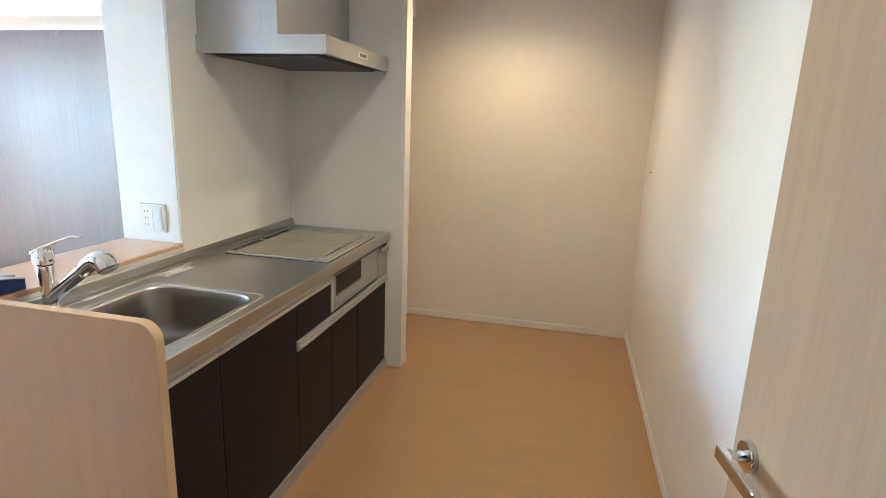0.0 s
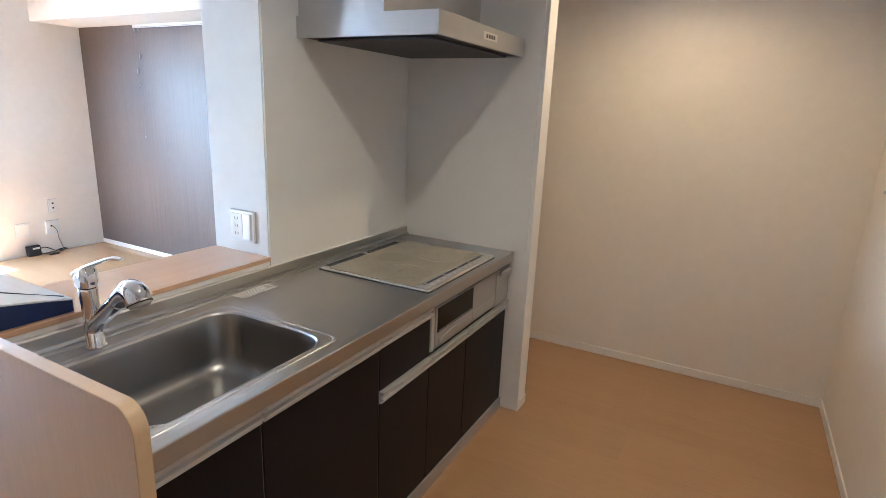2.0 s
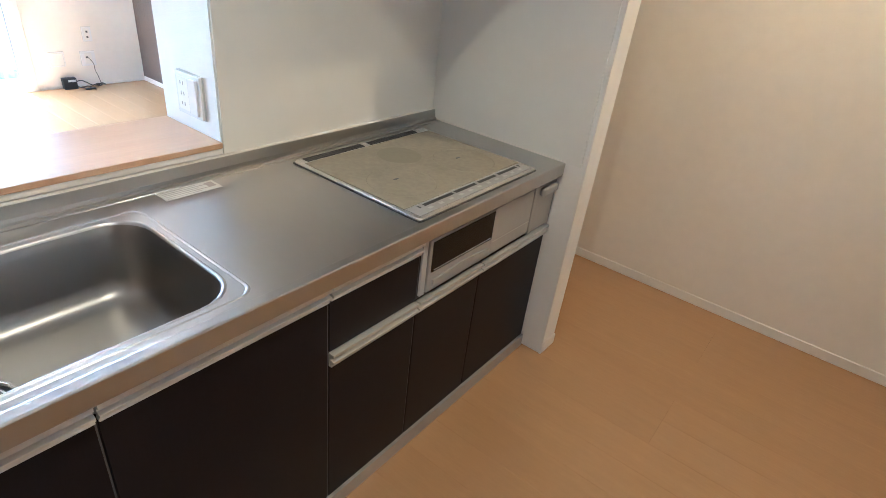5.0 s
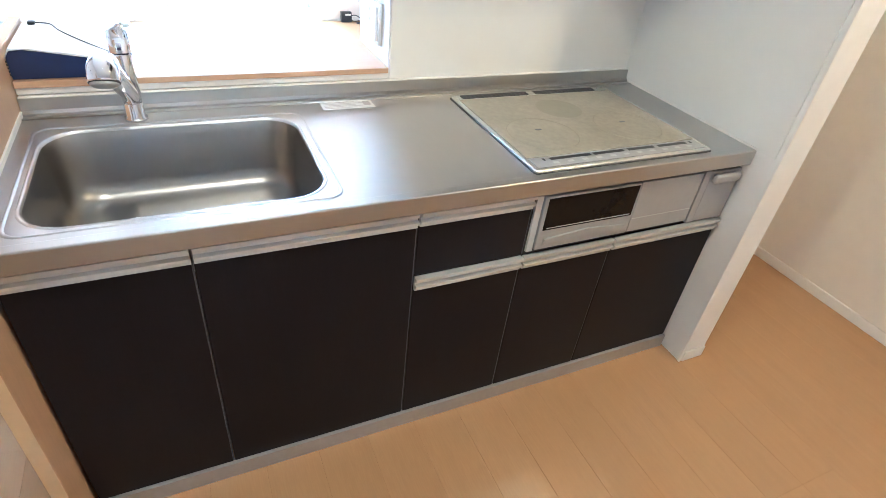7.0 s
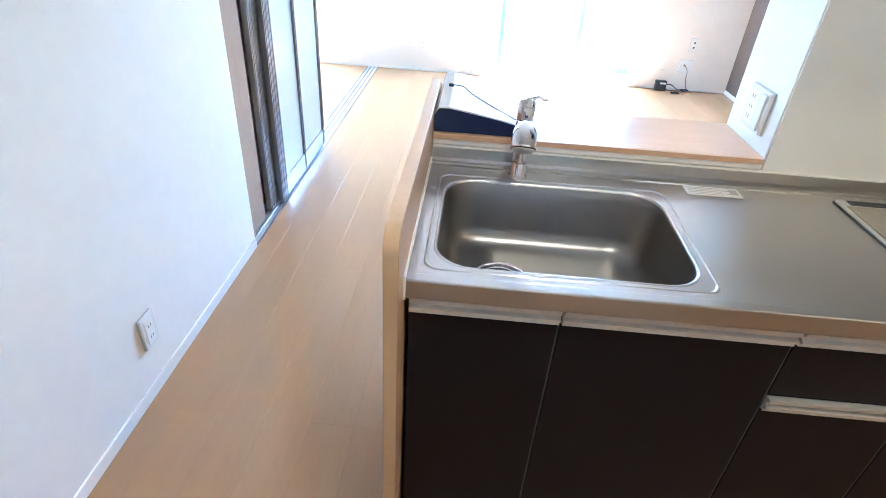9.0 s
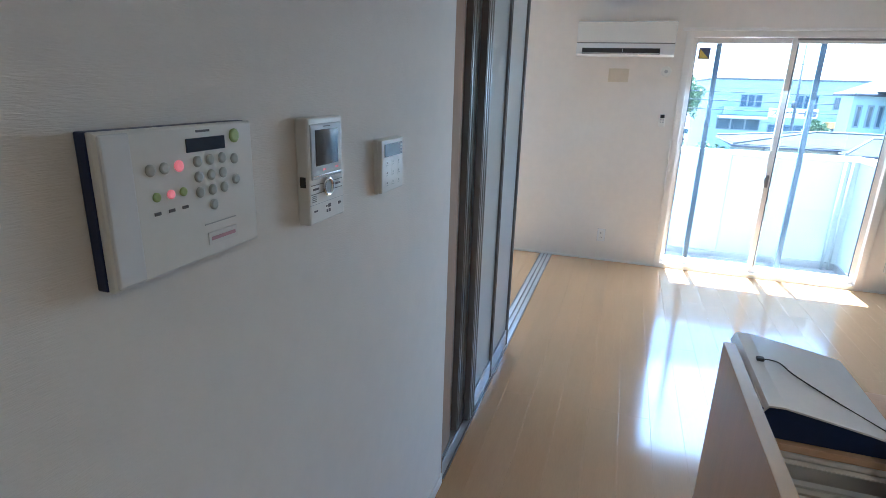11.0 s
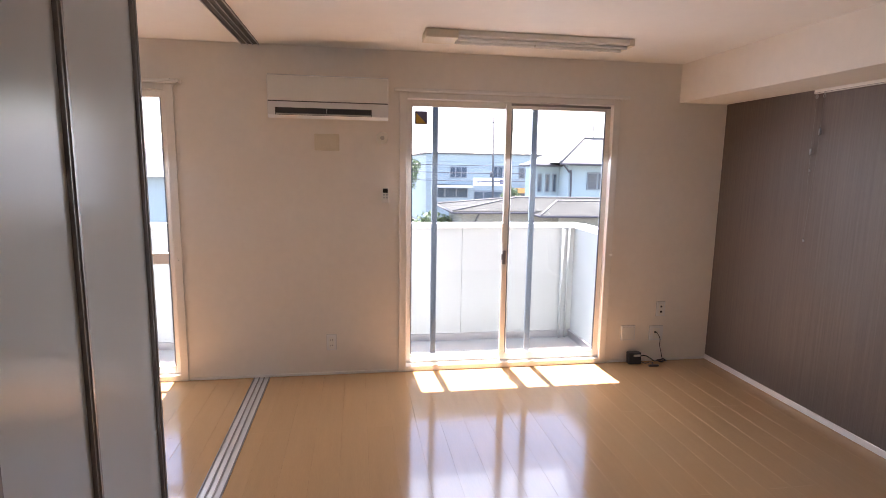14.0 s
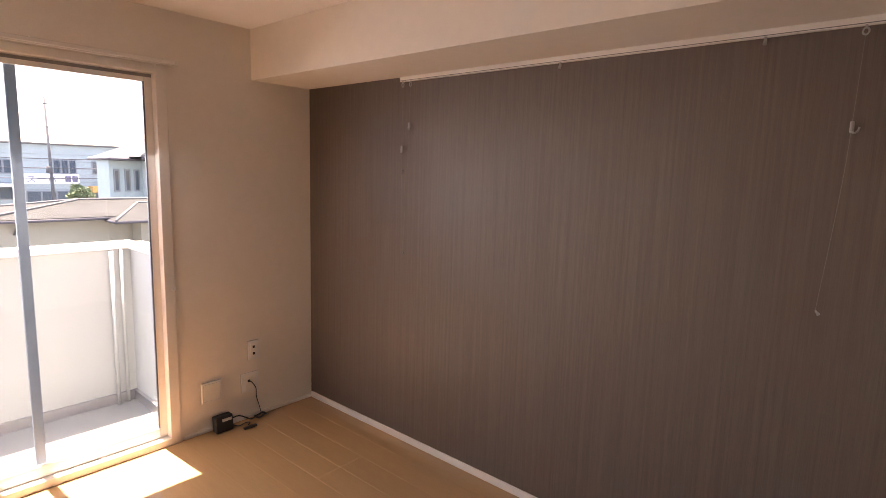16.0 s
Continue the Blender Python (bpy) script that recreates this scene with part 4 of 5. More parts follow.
# ---- windows ----
def balcony_window(name, win, label, transom=None):
    y0, y1, z0, z1 = win
    t = thing(name, WX, (y0 + y1) / 2, z0, label, "window")
    t["kind"] = "structure"
    xi = WX + 0.012
    for a, b, c, d in ((y0 - 0.045, y0 + 0.012, 0.0, z1 + 0.03), (y1 - 0.012, y1 + 0.045, 0.0, z1 + 0.03), (y0 + 0.012, y1 - 0.012, z1 - 0.012, z1 + 0.03), (y0 + 0.012, y1 - 0.012, 0.0, z0 + 0.012)):
        part("casing", box(xi - 0.16, xi, a, b, c, d, bevel=0.003), FRAME_WHITE, t)
    ym = (y0 + y1) / 2 + 0.005

    def sash(x, a, b, inner):
        s, r = 0.040, 0.060
        for p, q in ((a, a + s), (b - s, b)):
            bm = bmesh.new()
            bx(bm, x - 0.014, x + 0.014, p, q, z0 + 0.012, z1 - 0.012, bevel=0.003)
            part("sash_stile", bm, FRAME_WHITE, t)
        part("sash_rail", box(x - 0.013, x + 0.013, a + s, b - s, z0 + 0.012, z0 + 0.012 + r, bevel=0.003), FRAME_WHITE, t)
        part("sash_rail", box(x - 0.013, x + 0.013, a + s, b - s, z1 - 0.012 - 0.045, z1 - 0.012, bevel=0.003), FRAME_WHITE, t)
        if transom:
            part("transom", box(x - 0.013, x + 0.013, a + s, b - s, transom - 0.04, transom + 0.04, bevel=0.003), FRAME_WHITE, t)
        g = part("pane", box(x - 0.003, x + 0.003, a + s - 0.004, b - s + 0.004, z0 + 0.06, z1 - 0.05), GLASS, t, "clear window pane")
        g.visible_shadow = False
        for k in (a + s, b - s - 0.007):
            part("gasket", box(x + 0.003, x + 0.0142, k, k + 0.007, z0 + 0.072, z1 - 0.057), FRAME_GREY, t, "grey sash gasket")

    sash(WX - 0.085, y0 + 0.012, ym + 0.02, True)
    sash(WX - 0.050, ym - 0.045, y1 - 0.012, False)
    return t


w1 = balcony_window("window_1", WIN, "tall sliding balcony window with cream frame")
w2 = balcony_window("window_2", WIN2, "tall sliding window of the side room with a transom", 0.905)
part("head_channel", box(WX - 0.0355, WX - 0.0335, 2.02, 2.82, 2.052, 2.068), BRONZE, w1, "dark channel over the sash")
# crescent lock and finger pull on the meeting stile
bm = bmesh.new()
bx(bm, WX - 0.036, WX - 0.020, 1.985, 2.010, 0.835, 0.945, bevel=0.004)
bx(bm, WX - 0.022, WX + 0.004, 1.972, 1.984, 0.872, 0.925, bevel=0.004)
part("crescent_lock", bm, BRONZE, w1, "grey metal crescent lock")
part("lock_cover", box(WX - 0.036, WX - 0.028, 1.975, 2.012, 1.00, 1.16, bevel=0.003), FRAME_WHITE, w1)
# insect-screen stiles outside the panes
for y in (1.452, 2.236):
    part("screen_stile", box(WX - 0.128, WX - 0.104, y - 0.022, y + 0.022, 0.05, 2.07, bevel=0.003), FRAME_GREY, w1, "blue-grey insect screen stile")
s = part("sticker", box(WX - 0.0815, WX - 0.0805, 1.292, 1.386, 1.897, 1.995), STICKER_BLUE, w1, "small dark blue and yellow sticker on the pane")
part("sticker_corner", slab([(1.300, 1.905), (1.378, 1.905), (1.300, 1.985)], "x", WX - 0.0804, WX - 0.0798), STICKER_YELLOW, s)


def curtain_rail(y0, y1, z):
    t = thing("curtain_rail", WX + 0.04, (y0 + y1) / 2, z, "slim white double curtain rail above the window", "curtain rail")
    for x in (WX + 0.03, WX + 0.075):
        bm = bmesh.new()
        bx(bm, x - 0.007, x + 0.007, y0, y1, z - 0.010, z + 0.010, bevel=0.003)
        part("rail", bm, TRIM, t)
        part("end_cap", box(x - 0.010, x + 0.010, y1, y1 + 0.02, z - 0.012, z + 0.012, bevel=0.003), PLASTIC, t)
    for k in range(4):
        y = y0 + 0.05 + (y1 - y0 - 0.1) * k / 3
        part("bracket", box(WX, WX + 0.08, y - 0.012, y + 0.012, z + 0.010, z + 0.015), PLASTIC, t)
    for k in range(3):
        bm = bmesh.new()
        tube(bm, [(WX + 0.03, y1 - 0.02 - 0.03 * k, z - 0.010), (WX + 0.03, y1 - 0.02 - 0.03 * k, z - 0.022)], 0.004, 8)
        part("runner", bm, PLASTIC, t)


curtain_rail(1.13, 2.90, 2.128), curtain_rail(-2.05, -0.33, 2.128)


def tieback_hook(y, z):
    """A small white curtain tieback hook screwed to the window casing."""
    t = thing("tieback_hook", WX + 0.012, y, z, "small white curtain tieback hook on the window casing", "hook", "curtain tieback hooks")
    part("rosette", tube(bmesh.new(), [(WX + 0.0121, y, z), (WX + 0.016, y, z)], [0.009, 0.008], 14), PLASTIC, t)
    part("arm", tube(bmesh.new(), curve_pts([(WX + 0.014, y, z), (WX + 0.030, y, z - 0.004), (WX + 0.040, y, z + 0.004), (WX + 0.042, y, z + 0.020)], 4), 0.0032, 8), PLASTIC, t)


tieback_hook(2.868, 0.91), tieback_hook(1.186, 0.93), tieback_hook(-0.392, 0.905)


# ---- living room things ----
def air_conditioner():
    y0, y1, z0, z1, xf = 0.272, 1.080, 1.897, 2.186, -5.735
    t = thing("air_conditioner", WX, (y0 + y1) / 2, z0, "white wall-mounted air conditioner above the floor track", "air conditioner")
    prof = [(WX, z0 + 0.02), (WX, z1), (xf - 0.03, z1), (xf - 0.008, z1 - 0.012), (xf, z1 - 0.04), (xf, z0 + 0.112), (xf - 0.004, z0 + 0.106), (xf - 0.004, z0 + 0.02), (xf - 0.03, z0)]
    part("body", slab(prof, "y", y0, y1, 0.004), GLOSS_WHITE, t)
    part("front_panel", box(xf - 0.004, xf + 0.006, y0 + 0.003, y1 - 0.003, z0 + 0.115, z1 - 0.012, bevel=0.005, seg=3), PLASTIC, t)
    part("panel_gap", box(xf - 0.003, xf + 0.0005, y0 + 0.004, y1 - 0.004, z0 + 0.107, z0 + 0.114), INK, t)
    o = part("outlet", box(xf - 0.02, xf - 0.0025, y0 + 0.05, y1 - 0.115, z0 + 0.020, z0 + 0.069), BLACK, t, "dark air outlet")
    part("louvre", slab([(xf - 0.008, z0 + 0.027), (xf + 0.004, z0 + 0.022), (xf + 0.006, z0 + 0.026), (xf - 0.006, z0 + 0.034)], "y", y0 + 0.055, y1 - 0.12), PLASTIC_SHADE, o)
    part("fin", box(xf - 0.018, xf - 0.0015, y0 + 0.388, y0 + 0.392, z0 + 0.036, z0 + 0.066), PLASTIC_SHADE, o)
    part("indicator_panel", box(xf - 0.004, xf - 0.002, y1 - 0.095, y1 - 0.03, z0 + 0.03, z0 + 0.066), GLOSS_WHITE, t)
    return t


air_conditioner()
v = thing("wall_vent_cover", WX, 0.65, 1.69, "aged ivory square vent cover under the air conditioner", "vent cover")
part("plate", box(WX, WX + 0.012, 0.562, 0.737, 1.689, 1.806, bevel=0.004), IVORY, v)
part("inner_plate", box(WX + 0.012, WX + 0.017, 0.577, 0.722, 1.702, 1.793, bevel=0.003), IVORY, v)
c = thing("pipe_sleeve_cap", WX, 1.045, 1.75, "round white pipe sleeve cap", "pipe cap")
bm = bmesh.new()
tube(bm, [(WX, 1.045, 1.787), (WX + 0.012, 1.045, 1.787), (WX + 0.016, 1.045, 1.787)], [0.045, 0.043, 0.034], 28)
part("cap", bm, PLASTIC, c)
bm = bmesh.new()
tube(bm, [(WX + 0.015, 1.045, 1.787), (WX + 0.020, 1.045, 1.787)], [0.016, 0.013], 18)
part("centre_stub", bm, PLASTIC_SHADE, c)
r = thing("remote_control", WX, 1.067, 1.31, "small white remote control in a wall holder", "remote control")
part("holder", box(WX, WX + 0.014, 1.040, 1.094, 1.315, 1.372, bevel=0.003), PLASTIC, r)
body = part("handset", box(WX + 0.004, WX + 0.024, 1.044, 1.090, 1.322, 1.428, bevel=0.004), PLASTIC, r)
part("display", box(WX + 0.024, WX + 0.025, 1.049, 1.085, 1.391, 1.422), BLACK_GLASS, body)
for k in range(2):
    for j in range(2):
        part("key", box(WX + 0.0238, WX + 0.0255, 1.050 + 0.02 * j, 1.064 + 0.02 * j, 1.350 + 0.02 * k, 1.362 + 0.02 * k, bevel=0.001), PLASTIC_SHADE, body)
plate("wall_socket", WX, 0.661, 0.256, 0.072, 0.120, "+x", "white wall socket low beside the track", "socket", two_sockets)
plate("wall_socket", WX, 3.345, 0.448, 0.074, 0.122, "+x", "white double outlet beside the charcoal wall", "socket", round_sockets)


def blank_cover(t, b):
    part("cover_gap", b(-0.052, 0.052, -0.053, 0.053, 0.0125, 0.0134), PLASTIC_SHADE, t)
    part("cover", b(-0.0505, 0.0505, -0.0515, 0.0515, 0.0128, 0.0155, 0.001), PLASTIC, t)


def antenna_socket(t, b):
    k = part("insert", b(-0.03, 0.03, -0.045, 0.045, 0.012, 0.0155, 0.001), PLASTIC, t)
    part("jack", b(-0.020, -0.004, 0.004, 0.020, 0.008, 0.022, 0.003), BLACK, k, "black plug in the jack")


plate("blank_plate", WX, 3.068, 0.250, 0.122, 0.124, "+x", "white square blank plate low on the wall", "wall plate", blank_cover)
plate("antenna_outlet", WX, 3.318, 0.242, 0.118, 0.124, "+x", "white antenna outlet with a cable plugged in", "socket", antenna_socket)


def adapter():
    t = thing("power_adapter", -5.86, 3.115, 0, "black power adapter with cables lying on the floor", "adapter")
    bm = box(-5.892, -5.842, 3.057, 3.168, 0.001, 0.098, bevel=0.008, seg=3)
    for v in bm.verts:
        v.co.x += v.co.z * -0.12
    part("adapter_case", bm, BLACK, t)
    part("rating_label", box(-5.853, -5.8485, 3.098, 3.158, 0.065, 0.082), LABEL_WHITE, t, "white rating label")
    bm = bmesh.new()
    tube(bm, curve_pts([(-5.87, 3.166, 0.062), (-5.862, 3.21, 0.066), (-5.85, 3.25, 0.045), (-5.855, 3.29, 0.020), (-5.87, 3.335, 0.024), (-5.878, 3.37, 0.022)], 6), 0.0045, 8)
    tube(bm, curve_pts([(-5.866, 3.166, 0.022), (-5.845, 3.20, 0.008), (-5.83, 3.235, 0.022), (-5.84, 3.27, 0.010), (-5.82, 3.25, 0.007)], 6), 0.0035, 8)
    part("lead", bm, BLACK, t)
    bm = bmesh.new()
    pts = [(-5.878 + 0.018 * math.cos(a), 3.368 + 0.040 * math.sin(a), 0.014 + 0.006 * math.sin(3 * a)) for a in (2 * math.pi * k / 20 for k in range(47))]
    tube(bm, pts, 0.0055, 8)
    part("coil", bm, BLACK, t)
    part("plug_block", box(-5.795, -5.775, 3.20, 3.285, 0.001, 0.016, bevel=0.004), BLACK, t)
    bm = bmesh.new()
    tube(bm, curve_pts([(WX + 0.02, 3.306, 0.256), (WX + 0.035, 3.315, 0.248), (WX + 0.030, 3.345, 0.20), (WX + 0.022, 3.352, 0.14), (WX + 0.022, 3.368, 0.08), (-5.88, 3.375, 0.02)], 8), 0.0028, 8)
    part("aerial_wire", bm, BLACK, t, "thin dark wire rising to the outlet")


adapter()


def drying_rack():
    """A folded ceiling laundry rack: long white body, pale end blocks, two bars."""
    x0, x1, y0, y1, z1 = -5.41, -5.235, 1.272, 2.61, H
    t = thing("ceiling_drying_rack", -5.32, 1.94, 2.34, "white folded laundry drying rack on the ceiling", "drying rack")
    part("body", box(x0, x1, y0 + 0.20, y1 - 0.03, z1 - 0.034, z1 - 0.0005, bevel=0.004), PLASTIC, t)
    part("motor_end", box(x0 - 0.004, x1 + 0.004, y0, y0 + 0.20, z1 - 0.052, z1 - 0.0005, bevel=0.006), IVORY, t, "ivory end block")
    part("end_cap", box(x0 - 0.003, x1 + 0.003, y1 - 0.032, y1, z1 - 0.045, z1 - 0.0005, bevel=0.005), IVORY, t, "ivory end cap")
    for x in (x0 + 0.045, x1 - 0.045):
        bm = bmesh.new()
        tube(bm, [(x, y0 + 0.20, z1 - 0.047), (x, y1 - 0.032, z1 - 0.047)], 0.011, 12)
        part("bar", bm, GLOSS_WHITE, t)
    bm = bmesh.new()
    tube(bm, [(-5.32, 1.98, z1 - 0.034), (-5.32, 1.98, z1 - 0.062)], [0.006, 0.004], 10)
    part("pull_knob", bm, PLASTIC_SHADE, t)


drying_rack()


def picture_rail():
    t = thing("picture_rail", -3.5, AY - 0.012, 2.10, "white picture rail under the beam", "picture rail")
    part("rail", box(-5.052, -2.01, AY - 0.022, AY - 0.001, 2.085, 2.112, bevel=0.003), TRIM, t)
    part("groove", box(-5.050, -2.012, AY - 0.0225, AY - 0.0215, 2.089, 2.0915), INK, t)
    return t


picture_rail()
yw = AY - 0.018


def hook_loop(par, x, z, r=0.008):
    bm = bmesh.new()
    tube(bm, [(x, yw, z + 0.012), (x, yw, z)], 0.004, 8)
    tube(bm, [(x + r * math.cos(a), yw, z - r + r * 1.3 * math.sin(a)) for a in (radians(90 + 20 * k) for k in range(19))], 0.0028, 8, cap=False)
    part("ring", bm, RAIL_GREY, par)


def wire_hanger(x, dx, hook_z, end_z, label):
    t = thing("wire_hanger", x, yw, hook_z, label, "picture wire", "picture wire hangers")
    hook_loop(t, x, 2.075)
    bm = bmesh.new()
    tube(bm, curve_pts([(x, yw, 2.065), (x + dx * 0.1, yw, hook_z + 0.05), (x + dx * 0.3, yw + 0.004, hook_z - 0.2), (x + dx, yw + 0.008, end_z)], 8), 0.0006, 6)
    part("wire", bm, BRONZE, t, "thin steel wire")
    bm = bmesh.new()
    bx(bm, x + dx * 0.1 - 0.006, x + dx * 0.1 + 0.006, yw - 0.006, yw + 0.005, hook_z - 0.018, hook_z + 0.018, bevel=0.003)
    tube(bm, curve_pts([(x + dx * 0.1, yw - 0.006, hook_z - 0.015), (x + dx * 0.1 + 0.008, yw - 0.013, hook_z - 0.020), (x + dx * 0.1 + 0.017, yw - 0.015, hook_z - 0.014), (x + dx * 0.1 + 0.020, yw - 0.012, hook_z - 0.002)], 4), 0.003, 8)
    part("hook", bm, RAIL_GREY, t, "small grey metal hook")
    bm = bmesh.new()
    tube(bm, [(x + dx, yw + 0.008, end_z + 0.01), (x + dx + 0.012, yw + 0.004, end_z - 0.004)], [0.002, 0.006], 8)
    part("wire_end", bm, RAIL_GREY, t)


wire_hanger(-5.030, -0.008, 1.722, 1.60, "steel picture wire with a grey hook")
wire_hanger(-4.972, -0.05, 1.846, 1.14, "long steel picture wire with a grey hook")
wire_hanger(-3.012, -0.040, 1.778, 1.167, "steel picture wire with an open hook")
for x in (-4.065, -3.285):
    bm = bmesh.new()
    tube(bm, [(x, yw, 2.087), (x, yw, 2.07), (x, yw - 0.006, 2.062)], [0.004, 0.006, 0.007], 10)
    solid("rail_hook", bm, RAIL_GREY, "small grey hook in the picture rail", "hook", "picture rail hooks")

# ---- balcony ----
BX, BY, BZ, BT = -7.17, 3.085, -0.17, 1.035
structure("balcony_floor", box(-7.3, WX - 0.16, -2.6, BY + 0.1, BZ - 0.12, BZ), BALCONY_FLOOR, "grey balcony floor sheet", "floor")
bp = thing("balcony_parapet", BX, 1.0, BZ, "pale grey panelled balcony parapet with white cap", "parapet")
bp["kind"] = "structure"
for a, b in ((-2.6, -1.1), (-1.097, 0.4), (0.403, 1.9), (1.903, BY)):
    part("panel", box(BX - 0.06, BX, a, b, BZ - 0.1, BT - 0.05), BALCONY_WALL, bp)
part("panel", box(BX, WX - 0.16, BY, BY + 0.06, BZ - 0.1, BT - 0.05), BALCONY_WALL, bp)
part("cap", box(BX - 0.085, BX + 0.03, -2.6, BY + 0.03, BT - 0.05, BT, bevel=0.008), TRIM, bp, "white parapet cap")
part("cap", box(BX + 0.03, WX - 0.16, BY - 0.025, BY + 0.085, BT - 0.05, BT, bevel=0.008), TRIM, bp, "white parapet cap")
part("skirting", box(BX, BX + 0.025, -2.6, BY, BZ, BZ + 0.07), RAIL_GREY, bp)
part("skirting", box(BX + 0.025, WX - 0.16, BY - 0.025, BY, BZ, BZ + 0.07), RAIL_GREY, bp)
bm = bmesh.new()
tube(bm, [(BX + 0.05, BY - 0.14, BZ), (BX + 0.05, BY - 0.14, BT - 0.06)], 0.013, 12)
tube(bm, [(BX + 0.03, BY - 0.07, BZ), (BX + 0.03, BY - 0.07, BT - 0.05)], 0.012, 10)
part("post", bm, BALCONY_WALL, bp, "slim corner posts")

# ---- outdoors ----
GZ = -3.3
structure("ground", box(-900, 60, -700, 700, GZ - 0.3, GZ), ASPHALT, "pale asphalt and gravel ground", "ground")


def roof_hip(bm, x0, x1, y0, y1, ze, zr, inset):
    """A hipped roof with the ridge along y."""
    xm = (x0 + x1) / 2
    v = [bm.verts.new(p) for p in ((x0, y0, ze), (x1, y0, ze), (x1, y1, ze), (x0, y1, ze), (xm, y0 + inset, zr), (xm, y1 - inset, zr))]
    for q in ((0, 1, 4), (1, 2, 5, 4), (2, 3, 5), (3, 0, 4, 5), (0, 3, 2, 1)):
        bm.faces.new([v[i] for i in q])
    return bm


def bar(bm, a, b, r, n=8):
    return tube(bm, [a, b], r, n)


def low_building():
    t = thing("low_house", -20.5, 7.5, GZ, "low house with weathered brown hipped roof and pale ridges", "house")
    part("wall", box(-20.9, -18.4, 4.1, 12.5, GZ, 0.22), SHED_WALL, t)
    part("wall", box(-18.4, -17.8, 7.0, 12.5, GZ, 0.08), SHED_WALL, t)
    part("roof", roof_hip(bmesh.new(), -21.3, -18.0, 3.72, 13.2, 0.27, 0.59, 2.4), ROOF_BROWN, t, "weathered brown shingle roof")
    part("roof", roof_hip(bmesh.new(), -20.8, -17.4, 6.3, 13.6, 0.20, 0.52, 1.1), ROOF_BROWN, t, "weathered brown shingle roof")
    for pts in (((-18.0, 3.72, 0.29), (-19.65, 6.12, 0.61)), ((-19.65, 6.12, 0.61), (-19.65, 10.8, 0.61)), ((-21.3, 3.72, 0.29), (-19.65, 6.12, 0.61)),
                ((-17.4, 6.3, 0.21), (-19.1, 7.4, 0.53)), ((-19.1, 7.4, 0.53), (-19.1, 12.5, 0.53))):
        part("ridge_cap", bar(bmesh.new(), *pts, 0.03), RIDGE, t, "pale ridge cap")
    for pts in (((-18.0, 3.72, 0.22), (-18.0, 6.5, 0.22)), ((-17.4, 6.3, 0.16), (-17.4, 13.6, 0.16)), ((-21.3, 3.72, 0.22), (-18.0, 3.72, 0.22)), ((-18.1, 6.3, 0.16), (-17.4, 6.3, 0.16))):
        part("gutter", bar(bmesh.new(), *pts, 0.035), GUTTER, t, "dark gutter")
    part("downpipe", tube(bmesh.new(), curve_pts([(-18.05, 4.55, 0.2), (-18.4, 4.5, -0.1), (-18.55, 4.4, -0.5), (-18.55, 4.4, GZ)], 5), 0.025, 8), GUTTER, t)
    part("window", box(-17.82, -17.76, 9.0, 10.4, -1.6, -0.5), FAR_GLASS, t)


low_building()


def far_window(parent, x, y0, y1, z0, z1, cols=2):
    w = part("window", box(x - 0.05, x + 0.04, y0, y1, z0, z1), FAR_FRAME, parent)
    n = (y1 - y0) / cols
    for k in range(cols):
        part("pane", box(x + 0.03, x + 0.06, y0 + n * k + 0.06, y0 + n * (k + 1) - 0.06, z0 + 0.07, z1 - 0.07), FAR_GLASS, w)


def tall_house():
    x1, y0, y1 = -26.0, 9.3, 18.0
    t = thing("two_storey_house", -30, 13.5, GZ, "pale blue two-storey house with grey hipped roof", "house")
    part("wall", box(x1 - 4.2, x1, 10.55, y1, GZ, 1.82), HOUSE_WALL, t)
    part("wall", box(x1 - 2.6, x1 - 1.2, y0, 10.55, GZ, 1.82), HOUSE_WALL, t)
    part("roof", roof_hip(bmesh.new(), x1 - 4.9, x1 + 0.6, 9.9, y1 + 0.8, 1.86, 3.1, 2.2), ROOF_GREY, t, "grey tile hipped roof")
    part("roof", roof_hip(bmesh.new(), x1 - 3.3, x1 - 0.7, y0 - 0.1, y1, 1.80, 2.3, 1.4), ROOF_GREY, t)
    for a, b in (((x1 + 0.6, 9.9, 1.88), (x1 - 2.15, 12.1, 3.13)), ((x1 - 2.15, 12.1, 3.13), (x1 - 2.15, y1 - 1.4, 3.13))):
        part("ridge_cap", bar(bmesh.new(), a, b, 0.06), RIDGE, t, "pale ridge cap")
    for a, b in (((x1 + 0.6, 9.9, 1.80), (x1 + 0.6, y1 + 0.8, 1.80)), ((x1 - 0.7, y0 - 0.1, 1.74), (x1 - 0.7, 10.5, 1.74)), ((x1 - 3.3, y0 - 0.1, 1.74), (x1 - 0.7, y0 - 0.1, 1.74))):
        part("gutter", bar(bmesh.new(), a, b, 0.055), GUTTER, t, "dark gutter")
    part("downpipe", tube(bmesh.new(), curve_pts([(x1 + 0.5, 10.1, 1.75), (x1 + 0.15, 10.5, 1.45), (x1 + 0.08, 10.65, 1.1), (x1 + 0.08, 10.65, GZ)], 5), 0.04, 8), GUTTER, t)
    for a in (9.45, 9.85, 10.2):
        far_window(t, x1 - 1.2 if a < 10.5 else x1, a, a + 0.22, 0.45, 1.35, 1)
    far_window(t, x1, 11.45, 13.0, 0.62, 1.45, 3)
    far_window(t, x1, 12.55, 13.6, -1.3, -0.3, 2)
    part("antenna", bar(bmesh.new(), (x1 - 2.15, 12.6, 3.1), (x1 - 2.15, 12.6, 4.1), 0.03), GUTTER, t)


tall_house()


